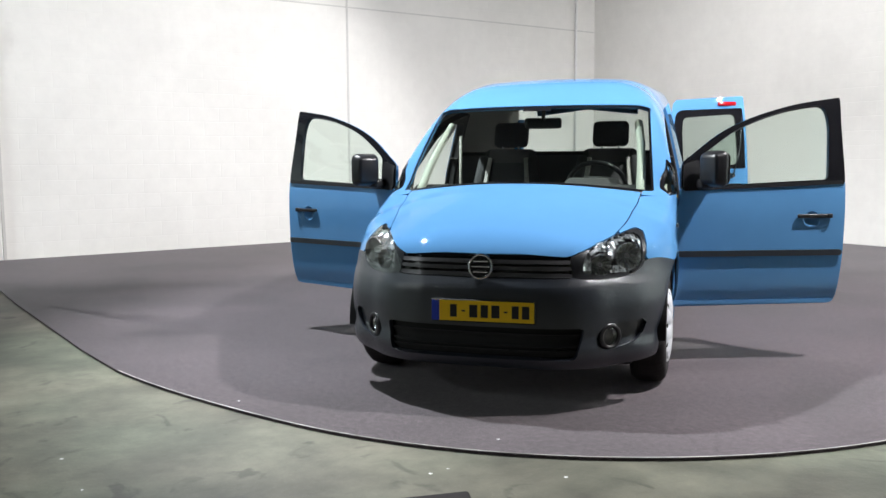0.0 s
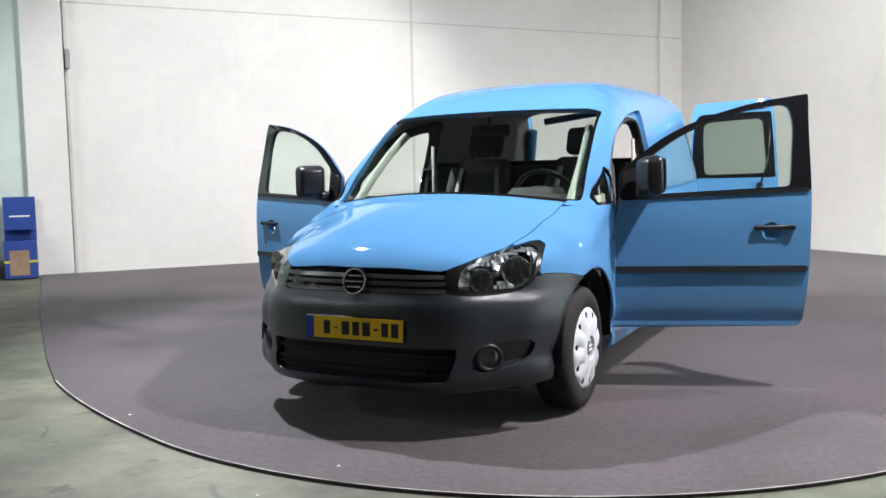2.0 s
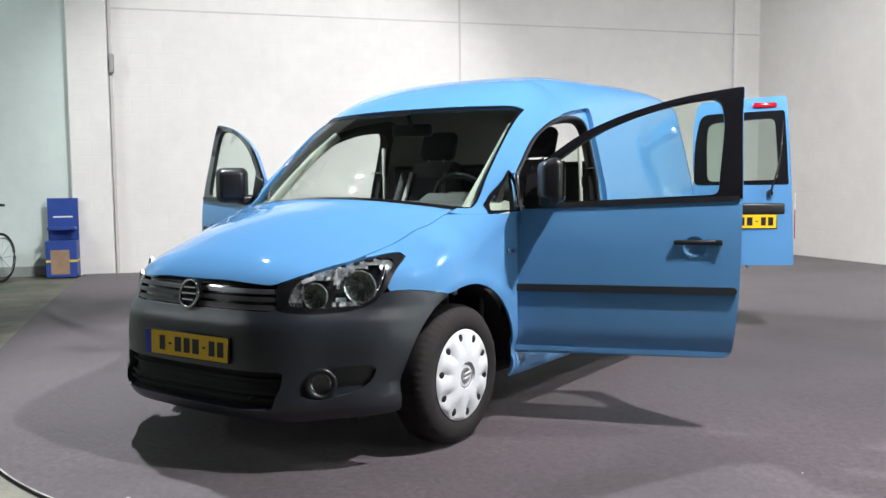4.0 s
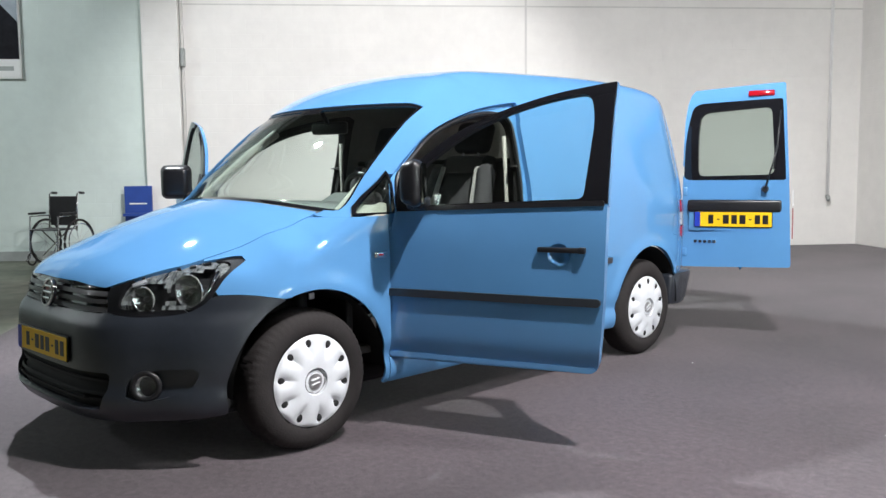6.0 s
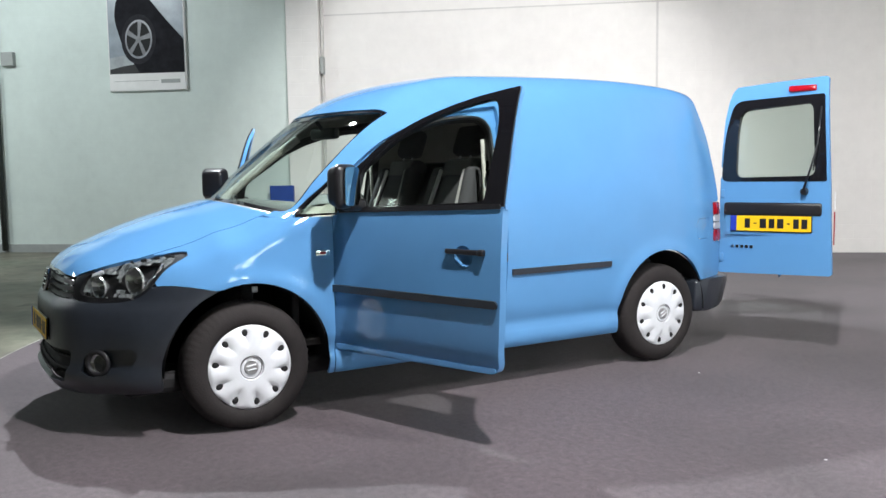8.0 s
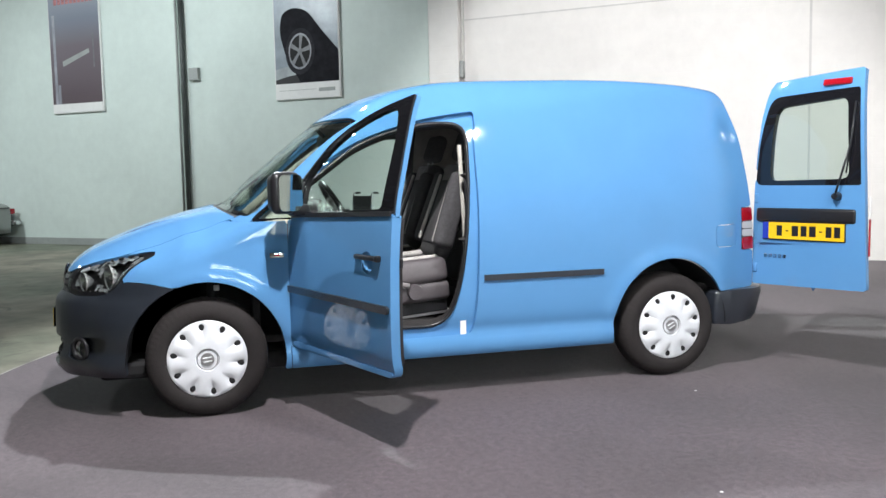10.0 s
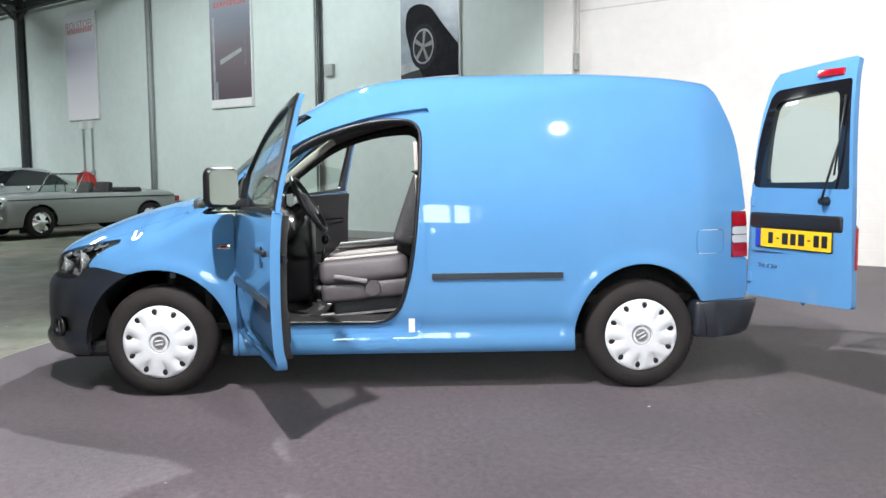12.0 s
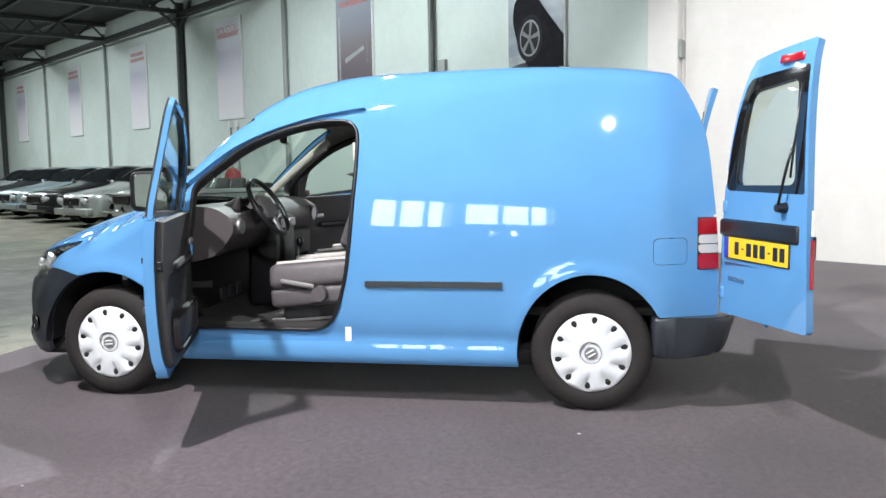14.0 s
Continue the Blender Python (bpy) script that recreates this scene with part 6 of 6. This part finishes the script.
        for nm, k in (("windscreen", scr), ("rear_window", back), ("side_window", lambda p: np.where(p[..., 0] > 0.5, inside(p[..., 1], p[..., 2], side), -1)), ("side_window", lambda p: np.where(p[..., 0] < -0.5, inside(p[..., 1], p[..., 2], side), -1))):
            panel(nm, trimmed(at, ys, an, lambda p, k=k: low(k(p), p[..., 2] - 0.6)), CARGLASS, car, thick=0.01, heart=h)
    part("underside", boxed((-0.66, -1.9, 0.20), (0.66, 1.9, 0.45), 0.03), DARK, car)
    gz = 0.58 if kind == "open" else 0.56
    gz += 0.06 if kind == "open" else 0.0
    part("front_grille", boxed((-0.34, -2.11 if kind == "open" else -2.088, gz - 0.09), (0.34, -1.98, gz + 0.08), 0.02), GLOSS, car)
    if kind == "open":
        part("grille_surround", boxed((-0.72, -2.115, gz + 0.10), (0.72, -2.0, gz + 0.125), 0.01), CHROME, car)
    else:
        part("grille_surround", boxed((-0.36, -2.092, gz + 0.075), (0.36, -2.0, gz + 0.095), 0.008), CHROME, car)
    for s in (-1, 1):
        if kind == "open":
            part("headlight", ball(bmesh.new(), (s * 0.66, -1.98, gz), (0.085, 0.07, 0.085), 14), CHROME, car, smooth=180)
        part("headlight", lathe([(-0.02, 0.002), (0.0, 0.06), (0.03, 0.085), (0.05, 0.09), (0.05, 0.10), (-0.05, 0.10)], 20, "y"), CHROME, car, smooth=50, at=pose(s * 0.53, -2.03, gz + 0.03, 0, 0, 180))
        part("headlight_lens", ball(bmesh.new(), (s * 0.53, -2.05, gz + 0.03), (0.13 if kind != "open" else 0.085, 0.06, 0.085), 14), WHITELENS, car, smooth=180)
        part("tail_light", boxed((s * 0.62 - 0.10, 1.98, 0.60), (s * 0.62 + 0.10, 2.10, 0.72), 0.02), REDLENS, car)
        part("side_mirror", ball(bmesh.new(), (s * (hw(np.array([0.9]))[0] + 0.07), -0.55, 0.98 if kind != "open" else 0.93), (0.065, 0.04, 0.05), 12), paint, car, smooth=180)
    part("front_bumper", boxed(*(((-0.80, -2.17, 0.36), (0.80, -2.0, 0.45)) if kind == "open" else ((-0.74, -2.12, 0.26), (0.74, -1.95, 0.42))), 0.03), CHROME if kind == "open" else paint, car, smooth=50)
    part("rear_bumper", boxed((-0.80, 2.0, 0.38), (0.80, 2.16, 0.47), 0.03), CHROME if kind == "open" else paint, car, smooth=50)
    part("front_plate", boxed((-0.26, -2.185 if kind == "open" else -2.135, 0.33), (0.26, -2.17 if kind == "open" else -2.12, 0.43)), GREYPIPE, car)
    for y in wb:
        for s in (-1, 1):
            t = part("wheel", lathe([(-0.17, r * 0.66), (-0.16, r * 0.9), (-0.12, r), (-0.05, r), (-0.01, r * 0.9), (0, r * 0.66)], 32, "x"), RUBBER, car, smooth=50, at=pose(s * 0.80, y, r, 0, 0, 0 if s > 0 else 180))
            part("rim", lathe([(-0.02, r * 0.68), (-0.035, r * 0.6), (-0.02, r * 0.35), (-0.005, r * 0.2), (0, 0.01)], 24, "x", lambda i, w, a, q: (a - (0.02 * (0.5 - 0.5 * math.cos(7 * w)) if i in (1, 2) else 0), q)), CHROME if kind == "open" else COVER, t, smooth=50)
            # near-black block standing in for the shade inside the wheel arch
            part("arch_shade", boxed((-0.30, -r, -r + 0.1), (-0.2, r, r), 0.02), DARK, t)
    return car


def carpaint(name, c, metal=0.5):
    return material(name, c, 0.32, metal, 0.8, vary=0.03, scale=4)


def in_bay(u, v, turn=0.0):
    """A pose with -y towards the hall's middle."""
    return ROOM @ pose(u, v, 0, 0, 0, 180 + turn)


parked_car(in_bay(20.5, 2.25, 4), carpaint("pale_grey_paint", (0.27, 0.285, 0.275), 0.2), "pale grey classic open-top car with chrome trim", "open")
parked_car(in_bay(23.3, 2.5, 10), carpaint("silver_paint", (0.45, 0.48, 0.47)), "silver two-door car parked in a row", "closed")
parked_car(in_bay(25.9, 2.6, 10), carpaint("black_paint", (0.010, 0.011, 0.013), 0.0), "glossy black saloon car parked in a row", "closed")
parked_car(in_bay(28.4, 2.7, 10), carpaint("pale_blue_paint", (0.33, 0.42, 0.45)), "pale blue-grey estate car parked in a row", "closed")
parked_car(in_bay(31.0, 2.7, 10), carpaint("dark_grey_paint", (0.04, 0.045, 0.05)), "dark grey car parked in a row", "closed")
parked_car(in_bay(33.6, 2.7, 10), carpaint("silver_paint_two", (0.42, 0.44, 0.45)), "silver car at the far end of the row", "closed")

# ---- odds and ends on the floor ----
rnd = random.Random(12)
strip = thing("rubber_strip", "dark brown rubber strip end lying on the concrete", "strip", at=pose(0.10, -1.97, -0.014, 0, 0, 24))
bm = boxed((-0.17, -0.055, 0.0), (0.17, 0.055, 0.028), 0.012, 2)
for v in bm.verts:
    v.co.z *= 0.55 + 0.45 * math.sin(2.2 * v.co.x / 0.17 + 1.2)
    v.co.y *= 1.0 + 0.25 * math.sin(9 * v.co.x)
part("strip_body", bm, RUBBER, strip, smooth=50)
vv, ff = [], []
for x, y in ((-1.51, -1.96), (-1.17, -1.14), (0.08, -1.62), (0.03, -1.69), (1.23, 2.63), (-1.19, -2.22), (-1.22, -1.03), (-2.24, -0.63), (0.55, -1.58), (0.2, -1.25), (2.2, 0.4), (2.6, 1.9)):
    on_disc = math.hypot(x - DISC[0], y - DISC[1]) < DISC[2]
    w, r, z = rnd.uniform(0, 3), rnd.uniform(0.006, 0.014), (0.0 if on_disc else -0.014) + 0.0025
    k = len(vv)
    vv += [(x + r * rnd.uniform(0.6, 1.2) * math.cos(w + i * 1.257), y + r * rnd.uniform(0.6, 1.2) * math.sin(w + i * 1.257), z + rnd.uniform(0, 0.002)) for i in range(5)]
    ff.append(tuple(range(k, k + 5)))
scraps = part("paper_scraps", (vv, ff), WHITE)
tagged(scraps, "tiny white paper scraps scattered on the floor", "litter", kind="stuff")
